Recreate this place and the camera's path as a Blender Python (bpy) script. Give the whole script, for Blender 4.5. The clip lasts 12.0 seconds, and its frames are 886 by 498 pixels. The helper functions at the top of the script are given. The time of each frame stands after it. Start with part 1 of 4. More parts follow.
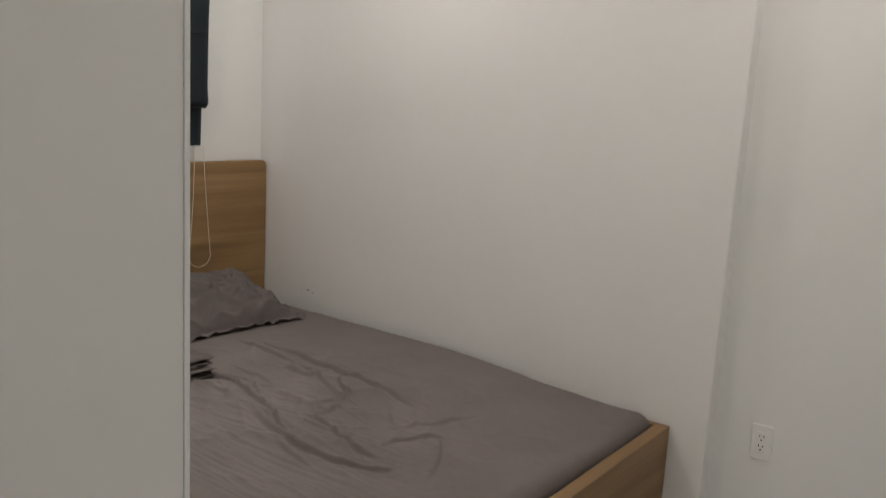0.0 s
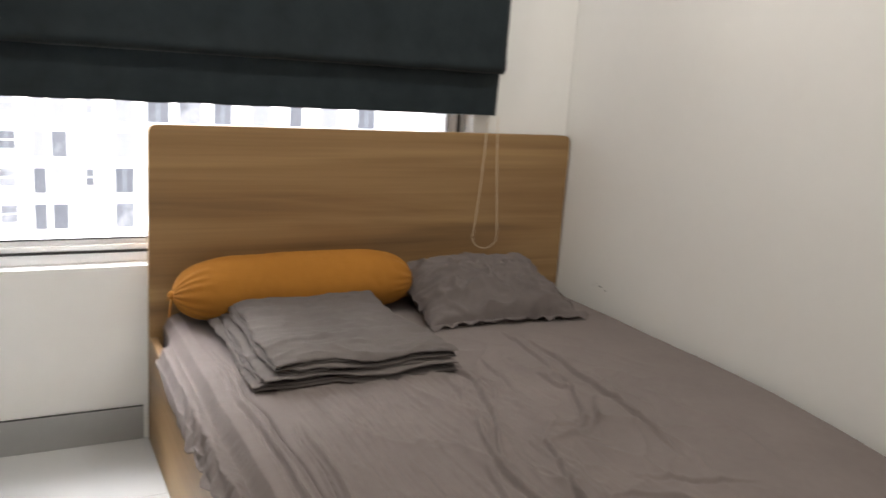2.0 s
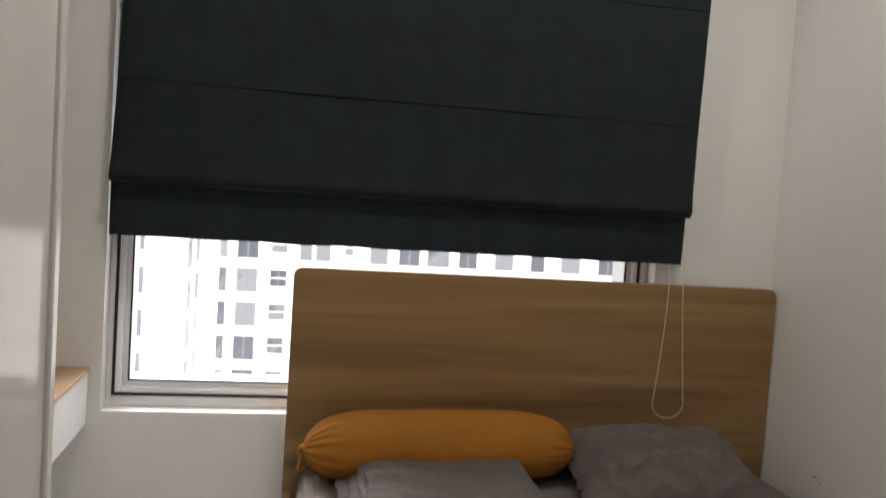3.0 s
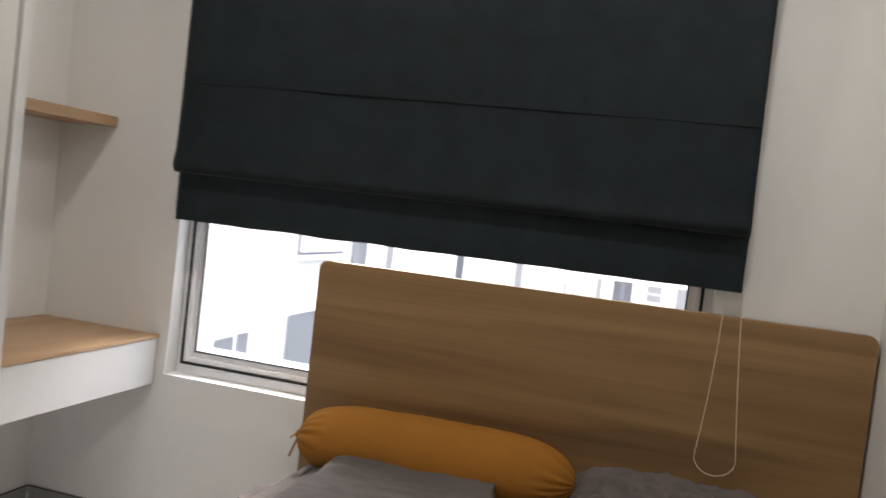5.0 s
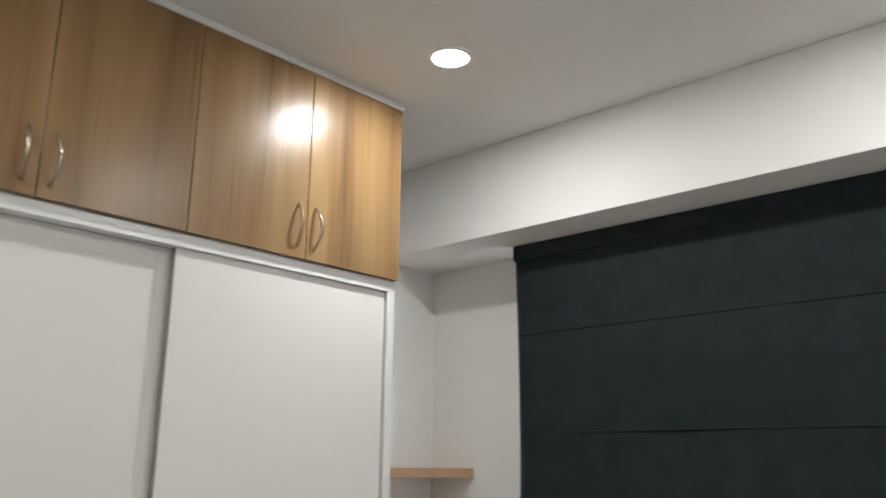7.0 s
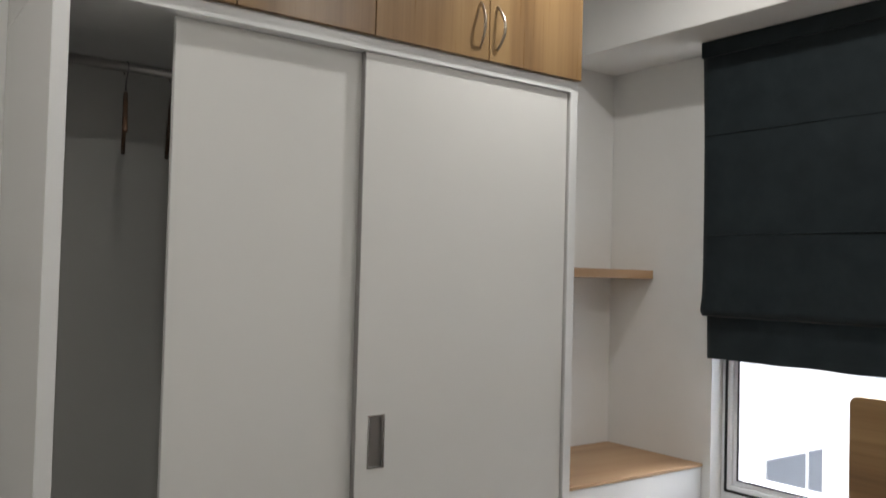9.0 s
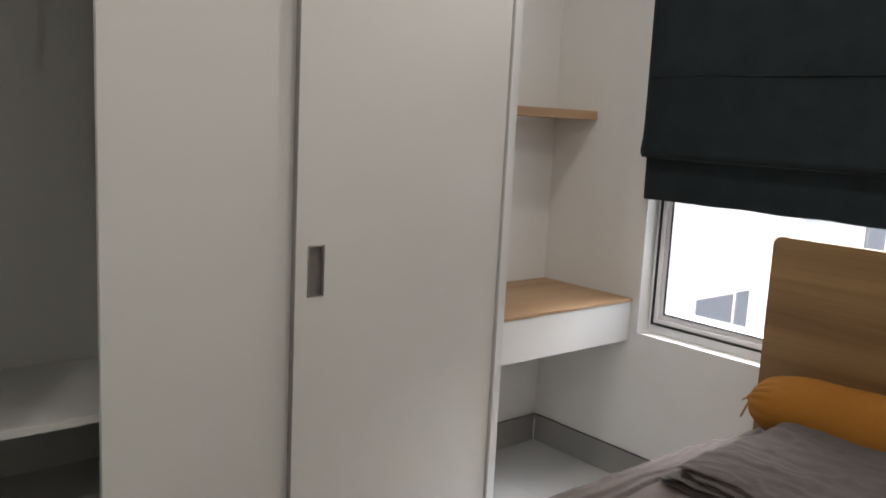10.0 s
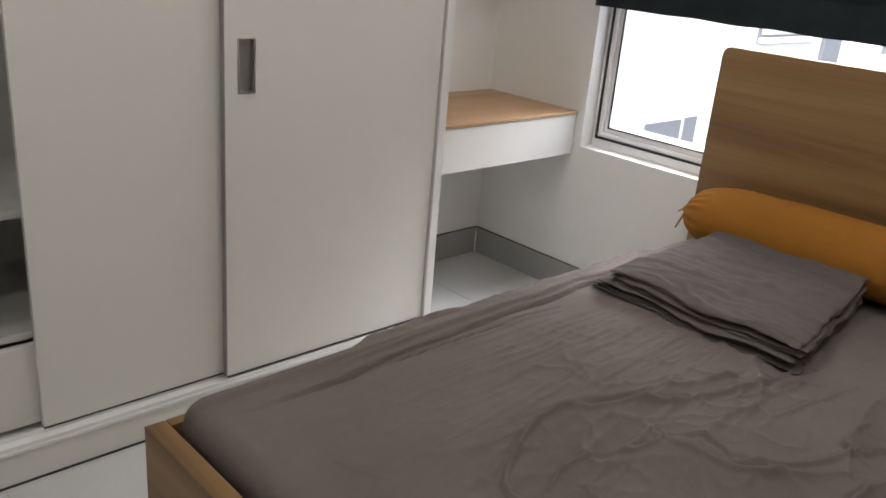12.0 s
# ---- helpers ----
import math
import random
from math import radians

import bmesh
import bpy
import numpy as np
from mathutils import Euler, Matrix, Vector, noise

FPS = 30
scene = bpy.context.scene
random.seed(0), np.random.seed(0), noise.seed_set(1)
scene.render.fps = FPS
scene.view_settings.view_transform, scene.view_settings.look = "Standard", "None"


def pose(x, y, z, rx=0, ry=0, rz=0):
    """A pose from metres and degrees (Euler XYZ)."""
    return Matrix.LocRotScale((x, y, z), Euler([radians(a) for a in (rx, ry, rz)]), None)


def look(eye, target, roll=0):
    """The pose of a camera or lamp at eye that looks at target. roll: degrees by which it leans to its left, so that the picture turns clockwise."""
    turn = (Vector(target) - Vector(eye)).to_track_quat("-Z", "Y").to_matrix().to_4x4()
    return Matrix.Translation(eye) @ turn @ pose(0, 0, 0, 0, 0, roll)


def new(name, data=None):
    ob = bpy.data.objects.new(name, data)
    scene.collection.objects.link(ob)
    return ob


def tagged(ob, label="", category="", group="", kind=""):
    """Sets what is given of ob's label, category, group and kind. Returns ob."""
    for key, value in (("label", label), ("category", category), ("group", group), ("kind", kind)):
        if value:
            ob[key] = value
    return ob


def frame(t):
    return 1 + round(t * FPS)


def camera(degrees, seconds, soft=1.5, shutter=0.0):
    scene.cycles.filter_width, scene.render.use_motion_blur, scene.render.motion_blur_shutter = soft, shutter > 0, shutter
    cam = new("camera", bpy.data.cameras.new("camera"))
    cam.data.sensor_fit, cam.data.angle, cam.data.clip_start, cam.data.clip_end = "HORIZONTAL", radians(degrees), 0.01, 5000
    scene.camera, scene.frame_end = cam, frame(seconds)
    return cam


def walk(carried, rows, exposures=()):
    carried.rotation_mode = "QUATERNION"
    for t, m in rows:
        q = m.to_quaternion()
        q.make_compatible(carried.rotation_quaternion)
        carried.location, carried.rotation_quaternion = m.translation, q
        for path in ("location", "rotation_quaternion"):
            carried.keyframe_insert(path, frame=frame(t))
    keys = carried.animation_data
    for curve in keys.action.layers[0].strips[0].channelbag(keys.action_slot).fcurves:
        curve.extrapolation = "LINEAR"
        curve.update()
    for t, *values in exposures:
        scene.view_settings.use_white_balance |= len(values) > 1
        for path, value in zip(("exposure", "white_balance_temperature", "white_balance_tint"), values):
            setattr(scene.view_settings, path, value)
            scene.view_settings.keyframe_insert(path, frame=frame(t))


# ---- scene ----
cam = camera(56.0, 12.0, shutter=0.3)
PATH = [
    (0, (-2.611, -2.998, 1.419), (-1.025, -1.833, 1.065), 3.2),
    (0.5, (-2.61, -3.017, 1.382), (-1.04, -1.862, 0.933), 3.0),
    (1, (-2.529, -2.991, 1.314), (-1.0, -1.779, 0.872), 2.2),
    (1.5, (-2.328, -2.908, 1.283), (-0.985, -1.485, 0.869), 2.3),
    (2, (-2.061, -2.858, 1.342), (-1.142, -1.134, 0.914), 4.0),
    (2.5, (-1.862, -2.811, 1.322), (-1.306, -0.921, 0.973), 4.5),
    (3, (-1.694, -2.663, 1.342), (-1.32, -0.702, 1.219), 3.8),
    (3.2, (-1.617, -2.643, 1.328), (-1.317, -0.667, 1.265), 2.6),
    (4.8, (-0.717, -2.506, 1.325), (-1.079, -0.542, 1.21), 4.7),
    (5, (-0.563, -2.532, 1.298), (-1.1, -0.608, 1.209), 6.7),
    (5.5, (-0.287, -2.555, 1.348), (-1.166, -0.76, 1.268), 7.2),
    (6, (-0.249, -2.618, 1.404), (-1.086, -0.813, 1.612), 5.3),
    (6.5, (-0.27, -2.689, 1.478), (-1.311, -1.036, 1.908), 2.2),
    (6.7, (-0.232, -2.671, 1.502), (-1.404, -1.127, 1.996), 1.6),
    (8.3, (-0.246, -2.75, 1.478), (-1.815, -1.565, 1.843), 0.6),
    (8.5, (-0.239, -2.743, 1.468), (-1.844, -1.581, 1.745), 0.9),
    (9, (-0.256, -2.732, 1.457), (-1.868, -1.55, 1.518), 1.5),
    (9.5, (-0.247, -2.727, 1.443), (-1.818, -1.494, 1.326), 2.2),
    (10, (-0.234, -2.716, 1.434), (-1.745, -1.443, 1.125), 2.9),
    (10.5, (-0.238, -2.712, 1.42), (-1.71, -1.424, 1.003), 3.6),
    (11, (-0.242, -2.703, 1.411), (-1.673, -1.41, 0.882), 4.2),
    (11.5, (-0.231, -2.681, 1.386), (-1.614, -1.384, 0.751), 4.6),
    (12, (-0.232, -2.665, 1.362), (-1.57, -1.355, 0.661), 5.0),
]
EXPOSURES = [
    (0, 1.92, 6500, 10),
    (0.5, 2.43, 6400, 10),
    (1.5, 2.51, 6350, 10),
    (2, 2.33, 6550, 9.5),
    (2.5, 1.82, 6600, 10),
    (3, 1.59, 6750, 9.5),
    (5, 1.77, 6550, 10.5),
    (5.5, 1.74, 6650, 10.5),
    (6, 1.80, 6600, 10),
    (6.5, 2.03, 6200, 8),
    (8.5, 1.89, 6200, 7),
    (9, 1.62, 6300, 8.5),
    (10, 1.58, 6500, 10),
    (11, 1.65, 6500, 10),
    (12, 1.75, 6500, 10),
]
walk(cam, [(t, look(e, g, r)) for t, e, g, r in PATH], EXPOSURES)

# ---- world and light ----
world = bpy.data.worlds.new("overcast_sky")
scene.world = world
world.use_nodes = True
wn = world.node_tree.nodes
sky = wn.new("ShaderNodeTexSky")
sky.sky_type = "NISHITA"
sky.sun_disc = False
sky.sun_elevation, sky.sun_rotation = radians(55), radians(150)
sky.air_density, sky.dust_density = 1.0, 4.0
wn["Background"].inputs["Strength"].default_value = 0.15
world.node_tree.links.new(sky.outputs["Color"], wn["Background"].inputs["Color"])
sun = new("sun", bpy.data.lights.new("sun", "SUN"))
sun.data.energy, sun.data.angle, sun.data.color = 1.5, radians(10), (1.0, 0.96, 0.9)
sun.matrix_world = look((10, -20, 40), (0, 10, 0))

# sky light coming down through the gap under the blind
gap = new("sky_light", bpy.data.lights.new("sky_light", "AREA"))
gap.data.shape, gap.data.size, gap.data.size_y = "RECTANGLE", 1.0, 0.6
gap.data.spread = radians(75)
gap.data.energy, gap.data.color = 3.2, (0.97, 0.965, 1.0)
gap.matrix_world = look((-1.85, 0.6, 1.72), (-1.8, -0.35, 0.75))

LAMP_POWER = 2.0
LAMP_COLOR = (1.0, 0.965, 0.92)
# South pair is out of view, added on a grid to brighten that end.
LAMPS = [(-1.773, -0.98, 1.0), (-0.55, -0.98, 1.0), (-1.773, -2.6, 0.44), (-0.55, -2.6, 0.7)]

# ---- materials ----


def material(name, color, rough=0.5, metal=0.0, spec=0.5, coat=0.0):
    m = bpy.data.materials.new(name)
    m.use_nodes = True
    b = m.node_tree.nodes["Principled BSDF"]
    b.inputs["Base Color"].default_value = (*color, 1)
    b.inputs["Roughness"].default_value = rough
    b.inputs["Metallic"].default_value = metal
    b.inputs["Specular IOR Level"].default_value = spec
    b.inputs["Coat Weight"].default_value = coat
    b.inputs["Coat Roughness"].default_value = 0.08
    return m


def node(m, kind, **sockets):
    n = m.node_tree.nodes.new(kind)
    for k, v in sockets.items():
        n.inputs[k.replace("_", " ")].default_value = v
    return n


def link(m, a, b):
    m.node_tree.links.new(a, b)


def coords(m, scale=(1, 1, 1), turn=(0, 0, 0)):
    tc = node(m, "ShaderNodeTexCoord")
    mp = node(m, "ShaderNodeMapping")
    mp.inputs["Scale"].default_value = scale
    mp.inputs["Rotation"].default_value = turn
    link(m, tc.outputs["Object"], mp.inputs["Vector"])
    return mp.outputs["Vector"]


def ramp(m, fac, stops):
    r = node(m, "ShaderNodeValToRGB")
    e = r.color_ramp.elements
    while len(e) < len(stops):
        e.new(0.5)
    for el, (p, c) in zip(e, stops):
        el.position, el.color = p, (*c, 1)
    link(m, fac, r.inputs["Fac"])
    return r.outputs["Color"]


def noise_tex(m, vec, scale, detail=4, rough=0.55, distort=0.0):
    n = node(m, "ShaderNodeTexNoise", Scale=scale, Detail=detail, Roughness=rough, Distortion=distort)
    link(m, vec, n.inputs["Vector"])
    return n.outputs["Fac"]


def bump(m, height, strength, dist=0.002, after=None):
    b = node(m, "ShaderNodeBump", Strength=strength, Distance=dist)
    link(m, height, b.inputs["Height"])
    if after:
        link(m, after, b.inputs["Normal"])
    return b.outputs["Normal"]


def bsdf(m):
    return m.node_tree.nodes["Principled BSDF"]


def vary(m, color, amount, scale, rough_var=0.0, bump_scale=0, bump_strength=0.0, bump_dist=0.001, scale_vec=(1, 1, 1)):
    """Soft variation of tone at two scales, and fine relief."""
    v = coords(m, scale_vec)
    a = noise_tex(m, v, scale, 3)
    b = noise_tex(m, v, scale * 14, 4)
    mixed = node(m, "ShaderNodeMath")
    mixed.operation = "MULTIPLY_ADD"
    link(m, b, mixed.inputs[0])
    mixed.inputs[1].default_value = 0.4
    link(m, a, mixed.inputs[2])
    lo = tuple(max(0, c * (1 - amount)) for c in color)
    hi = tuple(min(1, c * (1 + amount)) for c in color)
    link(m, ramp(m, mixed.outputs[0], [(0.35, lo), (1.0, hi)]), bsdf(m).inputs["Base Color"])
    if rough_var:
        base = bsdf(m).inputs["Roughness"].default_value
        mr = node(m, "ShaderNodeMapRange", To_Min=max(0.02, base - rough_var), To_Max=base + rough_var)
        link(m, a, mr.inputs["Value"])
        link(m, mr.outputs["Result"], bsdf(m).inputs["Roughness"])
    if bump_strength:
        link(m, bump(m, noise_tex(m, v, bump_scale, 5), bump_strength, bump_dist), bsdf(m).inputs["Normal"])
    return m


def wood(name, along, tones, rough=0.4, scale=1.0, coat=0.0):
    """Laminate with the grain running along the given axis."""
    m = material(name, tones[1], rough, coat=coat)
    k = {"x": (0.5, 6.2, 6.2), "y": (6.2, 0.5, 6.2), "z": (5.5, 5.5, 0.4)}[along]
    v = coords(m, tuple(c * scale for c in k))
    broad = noise_tex(m, v, 0.95, 3, 0.5, 0.9)
    k2 = {"x": (0.8, 60, 60), "y": (60, 0.8, 60), "z": (60, 60, 0.8)}[along]
    v2 = coords(m, tuple(c * scale for c in k2))
    fine = noise_tex(m, v2, 2.0, 6, 0.65)
    mix = node(m, "ShaderNodeMath")
    mix.operation = "MULTIPLY_ADD"
    link(m, fine, mix.inputs[0])
    mix.inputs[1].default_value = 0.16
    k3 = tuple(c * scale * (1.0 if c < 1 else 4.0) for c in k)
    mid = noise_tex(m, coords(m, k3), 1.0, 4, 0.6, 0.5)
    mix2 = node(m, "ShaderNodeMath")
    mix2.operation = "MULTIPLY_ADD"
    link(m, mid, mix2.inputs[0])
    mix2.inputs[1].default_value = 0.26
    link(m, broad, mix2.inputs[2])
    link(m, mix2.outputs[0], mix.inputs[2])
    link(m, ramp(m, mix.outputs[0], [(0.50, tones[0]), (0.70, tones[1]), (0.89, tones[2])]), bsdf(m).inputs["Base Color"])
    link(m, bump(m, fine, 0.12, 0.0006), bsdf(m).inputs["Normal"])
    mr = node(m, "ShaderNodeMapRange", To_Min=rough - 0.05, To_Max=rough + 0.1)
    link(m, fine, mr.inputs["Value"])
    link(m, mr.outputs["Result"], bsdf(m).inputs["Roughness"])
    return m


def fabric(name, color, weave=900, sheen=0.0, rough=0.9, amount=0.12):
    m = material(name, color, rough, spec=0.25)
    vary(m, color, amount, 3.0)
    v = coords(m)
    b1 = bump(m, noise_tex(m, v, weave, 2), 0.25, 0.0008)
    crinkle = noise_tex(m, coords(m, (30, 85, 60)), 1.0, 5, 0.65, 0.7)
    b2 = bump(m, crinkle, 0.4, 0.0035, b1)
    link(m, b2, bsdf(m).inputs["Normal"])
    bsdf(m).inputs["Sheen Weight"].default_value = sheen
    return m


PAINT = vary(material("white_wall_paint", (0.795, 0.785, 0.76), 0.6, spec=0.3), (0.795, 0.785, 0.76), 0.025, 1.4, 0.08, 160, 0.12, 0.0015)
CEILING = vary(material("white_ceiling_paint", (0.78, 0.77, 0.75), 0.8, spec=0.2), (0.78, 0.77, 0.75), 0.02, 1.2, 0, 160, 0.08, 0.001)
LAMINATE = vary(material("white_satin_laminate", (0.76, 0.75, 0.722), 0.13, spec=0.12), (0.76, 0.75, 0.722), 0.012, 0.8, 0.04, 420, 0.05, 0.0004)
GLOSS = vary(material("white_gloss_laminate", (0.775, 0.77, 0.735), 0.14), (0.78, 0.77, 0.75), 0.012, 0.8, 0.03, 30, 0.03, 0.0006)
TRIM = vary(material("white_edge_band", (0.82, 0.82, 0.81), 0.3), (0.82, 0.82, 0.81), 0.012, 1.0, 0.04)
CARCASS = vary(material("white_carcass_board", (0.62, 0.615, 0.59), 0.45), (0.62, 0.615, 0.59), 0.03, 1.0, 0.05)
OAK_X = wood("oak_laminate_long_grain", "x", ((0.118, 0.065, 0.026), (0.232, 0.132, 0.053), (0.335, 0.208, 0.089)), 0.42)
OAK_Y = wood("oak_laminate_side_rail", "y", ((0.118, 0.065, 0.026), (0.232, 0.132, 0.053), (0.335, 0.208, 0.089)), 0.42)
OAK_Z = wood("oak_laminate_upright_grain", "z", ((0.135, 0.073, 0.031), (0.245, 0.143, 0.062), (0.345, 0.218, 0.098)), 0.27, 0.9)
OAK_TOP = wood("light_oak_desktop", "y", ((0.33, 0.19, 0.098), (0.42, 0.258, 0.138), (0.48, 0.31, 0.172)), 0.45)
SHEET = fabric("grey_cotton_sheet", (0.168, 0.142, 0.132))
PILLOW = fabric("grey_cotton_pillowcase", (0.135, 0.115, 0.109))
BLANKET = fabric("grey_cotton_blanket", (0.12, 0.104, 0.098))
MUSTARD = fabric("mustard_cotton", (0.338, 0.14, 0.02), 700)
STRING = material("cream_plastic_chain", (0.72, 0.62, 0.48), 0.4)
CHROME = vary(material("brushed_chrome", (0.6, 0.59, 0.57), 0.25, 1.0), (0.6, 0.59, 0.57), 0.08, 8, 0.06)
NICKEL = vary(material("satin_nickel", (0.46, 0.4, 0.33), 0.3, 1.0), (0.46, 0.4, 0.33), 0.08, 8, 0.06)
STEEL_DARK = material("dark_steel", (0.2, 0.2, 0.2), 0.35, 1.0)
STEEL_MID = material("satin_steel", (0.42, 0.41, 0.4), 0.4, 1.0)
ALU = vary(material("white_powder_coat", (0.85, 0.85, 0.86), 0.35), (0.85, 0.85, 0.86), 0.02, 3, 0.05)
RUBBER = material("black_rubber_gasket", (0.012, 0.012, 0.013), 0.6)
# for dark joints, and for strips coloured as shadow under the doors
SHADOW_GAP = material("dark_grout_and_gap_shadow", (0.05, 0.047, 0.045), 0.8)
PLASTIC = material("white_plastic", (0.8, 0.79, 0.76), 0.35)
SLOT = material("dark_socket_slot", (0.02, 0.02, 0.02), 0.6)
HANGER_WOOD = wood("brown_hanger_wood", "y", ((0.05, 0.025, 0.012), (0.085, 0.042, 0.02), (0.12, 0.065, 0.03)), 0.5)

TILE = material("pale_grey_polished_tile", (0.54, 0.54, 0.54), 0.08)
vary(TILE, (0.54, 0.54, 0.535), 0.03, 1.5, 0.05)
SKIRT = material("grey_skirting_tile", (0.33, 0.326, 0.318), 0.25)
vary(SKIRT, (0.33, 0.326, 0.318), 0.06, 2.5, 0.06)

BLIND = material("charcoal_blind_fabric", (0.008, 0.0115, 0.0135), 0.75, spec=0.3)
bv = coords(BLIND, (1, 1, 1))
wave = node(BLIND, "ShaderNodeTexVoronoi", Scale=5.5, Randomness=0.15)
wave.distance = "MANHATTAN"
link(BLIND, coords(BLIND, (1, 0, 0.8)), wave.inputs["Vector"])
motif = node(BLIND, "ShaderNodeMath")
motif.operation = "MULTIPLY_ADD"
link(BLIND, noise_tex(BLIND, bv, 14, 4), motif.inputs[0])
motif.inputs[1].default_value = 1.0
soft = node(BLIND, "ShaderNodeMath")
soft.operation = "MULTIPLY"
link(BLIND, wave.outputs["Distance"], soft.inputs[0])
soft.inputs[1].default_value = 0.22
link(BLIND, soft.outputs[0], motif.inputs[2])
link(BLIND, ramp(BLIND, motif.outputs[0], [(0.4, (0.0066, 0.0118, 0.0148)), (0.85, (0.0125, 0.0205, 0.0246))]), bsdf(BLIND).inputs["Base Color"])
link(BLIND, bump(BLIND, noise_tex(BLIND, bv, 900, 2), 0.3, 0.0008), bsdf(BLIND).inputs["Normal"])
bsdf(BLIND).inputs["Sheen Weight"].default_value = 0.05

GLASS = bpy.data.materials.new("clear_window_glass")
GLASS.use_nodes = True
gb = bsdf(GLASS)
gb.inputs["Transmission Weight"].default_value = 1.0
gb.inputs["Roughness"].default_value = 0.0
gb.inputs["IOR"].default_value = 1.05
gb.inputs["Base Color"].default_value = (0.97, 0.985, 0.98, 1)

LENS = bpy.data.materials.new("lit_lamp_diffuser")
LENS.use_nodes = True
bsdf(LENS).inputs["Emission Color"].default_value = (1.0, 0.93, 0.84, 1)
bsdf(LENS).inputs["Emission Strength"].default_value = 12

FACADE = vary(material("white_facade_render", (0.82, 0.82, 0.82), 0.8), (0.82, 0.82, 0.82), 0.03, 0.4)
FACADE_GLASS = material("grey_facade_window", (0.08, 0.085, 0.1), 0.3)
oi = node(FACADE_GLASS, "ShaderNodeObjectInfo")
pick = node(FACADE_GLASS, "ShaderNodeMath")
pick.operation = "MULTIPLY_ADD"
link(FACADE_GLASS, noise_tex(FACADE_GLASS, coords(FACADE_GLASS, (1, 1, 0.6)), 2.2, 3), pick.inputs[0])
pick.inputs[1].default_value = 0.9
link(FACADE_GLASS, oi.outputs["Random"], pick.inputs[2])
link(FACADE_GLASS, ramp(FACADE_GLASS, pick.outputs[0], [(0.2, (0.055, 0.061, 0.077)), (0.9, (0.1, 0.107, 0.128)), (1.5, (0.19, 0.197, 0.22))]), bsdf(FACADE_GLASS).inputs["Base Color"])
FACADE_GREY = vary(material("grey_facade_panel", (0.17, 0.185, 0.215), 0.6), (0.17, 0.185, 0.215), 0.1, 1.5)
GROUND = vary(material("pale_paving", (0.35, 0.35, 0.34), 0.9), (0.35, 0.35, 0.34), 0.1, 0.05)

GROUT = material("grey_grout", (0.42, 0.41, 0.4), 0.85)

# ---- mesh helpers ----


def box(bm, x0, x1, y0, y1, z0, z1, bevel=0.0, seg=2):
    r = bmesh.ops.create_cube(bm, size=1.0, matrix=Matrix.Translation(((x0 + x1) / 2, (y0 + y1) / 2, (z0 + z1) / 2)) @ Matrix.Diagonal((x1 - x0, y1 - y0, z1 - z0, 1)))
    if bevel:
        edges = list({e for v in r["verts"] for e in v.link_edges})
        bmesh.ops.bevel(bm, geom=edges, offset=bevel, segments=seg, affect="EDGES", profile=0.5)
    return bm


def boxed(*a, **k):
    return box(bmesh.new(), *a, **k)


def tube(bm, points, radius, sides=8, closed=False):
    """A round bar along a line of points."""
    pts = [Vector(p) for p in points]
    n = len(pts)
    rings = []
    for i, p in enumerate(pts):
        a = pts[(i - 1) % n] if closed or i else p
        b = pts[(i + 1) % n] if closed or i < n - 1 else p
        d = (b - a).normalized()
        q = d.to_track_quat("Z", "Y")
        rr = radius(i / (n - 1)) if callable(radius) else radius
        rings.append([bm.verts.new(p + q @ Vector((rr * math.cos(t), rr * math.sin(t), 0))) for t in (2 * math.pi * j / sides for j in range(sides))])
    for i in range(n if closed else n - 1):
        r0, r1 = rings[i], rings[(i + 1) % n]
        for j in range(sides):
            bm.faces.new((r0[j], r0[(j + 1) % sides], r1[(j + 1) % sides], r1[j]))
    if not closed:
        bm.faces.new(list(reversed(rings[0])))
        bm.faces.new(rings[-1])
    return bm


def disc(bm, x, y, z0, z1, r0, r1, sides=32):
    """A ring from radius r0 to r1 between two heights, or a full disc when r0 is 0."""
    if r0 == 0:
        bmesh.ops.create_cone(bm, cap_ends=True, segments=sides, radius1=r1, radius2=r1, depth=z1 - z0, matrix=Matrix.Translation((x, y, (z0 + z1) / 2)))
        return bm
    loops = [[bm.verts.new((x + r * math.cos(t), y + r * math.sin(t), z)) for t in (2 * math.pi * j / sides for j in range(sides))] for r, z in ((r0, z0), (r1, z0), (r1, z1), (r0, z1))]
    for a in range(4):
        la, lb = loops[a], loops[(a + 1) % 4]
        for j in range(sides):
            bm.faces.new((la[j], la[(j + 1) % sides], lb[(j + 1) % sides], lb[j]))
    return bm


def grid_mesh(fn, nu, nv, wrap_u=False):
    """A sheet of quads from a function of u and v in 0..1."""
    bm = bmesh.new()
    vs = [[bm.verts.new(fn(i / nu, j / nv)) for j in range(nv + 1)] for i in range(nu if wrap_u else nu + 1)]
    m = len(vs)
    for i in range(nu):
        for j in range(nv):
            bm.faces.new((vs[i][j], vs[(i + 1) % m][j], vs[(i + 1) % m][j + 1], vs[i][j + 1]))
    return bm


def thicken(bm, d):
    bmesh.ops.recalc_face_normals(bm, faces=bm.faces[:])
    bmesh.ops.solidify(bm, geom=bm.faces[:], thickness=d)
    return bm


def mesh_of(name, bm, mat, smooth=False):
    bmesh.ops.recalc_face_normals(bm, faces=bm.faces[:])
    me = bpy.data.meshes.new(name)
    bm.to_mesh(me)
    bm.free()
    me.materials.append(mat)
    if smooth:
        for p in me.polygons:
            p.use_smooth = True
    return me


def thing(name, base, label, category, group=""):
    ob = new(name)
    ob.location = base
    ob.empty_display_size = 0.1
    return tagged(ob, label, category, group)


def origin(ob):
    p = Vector((0, 0, 0))
    while ob:
        p += ob.location
        ob = ob.parent
    return p


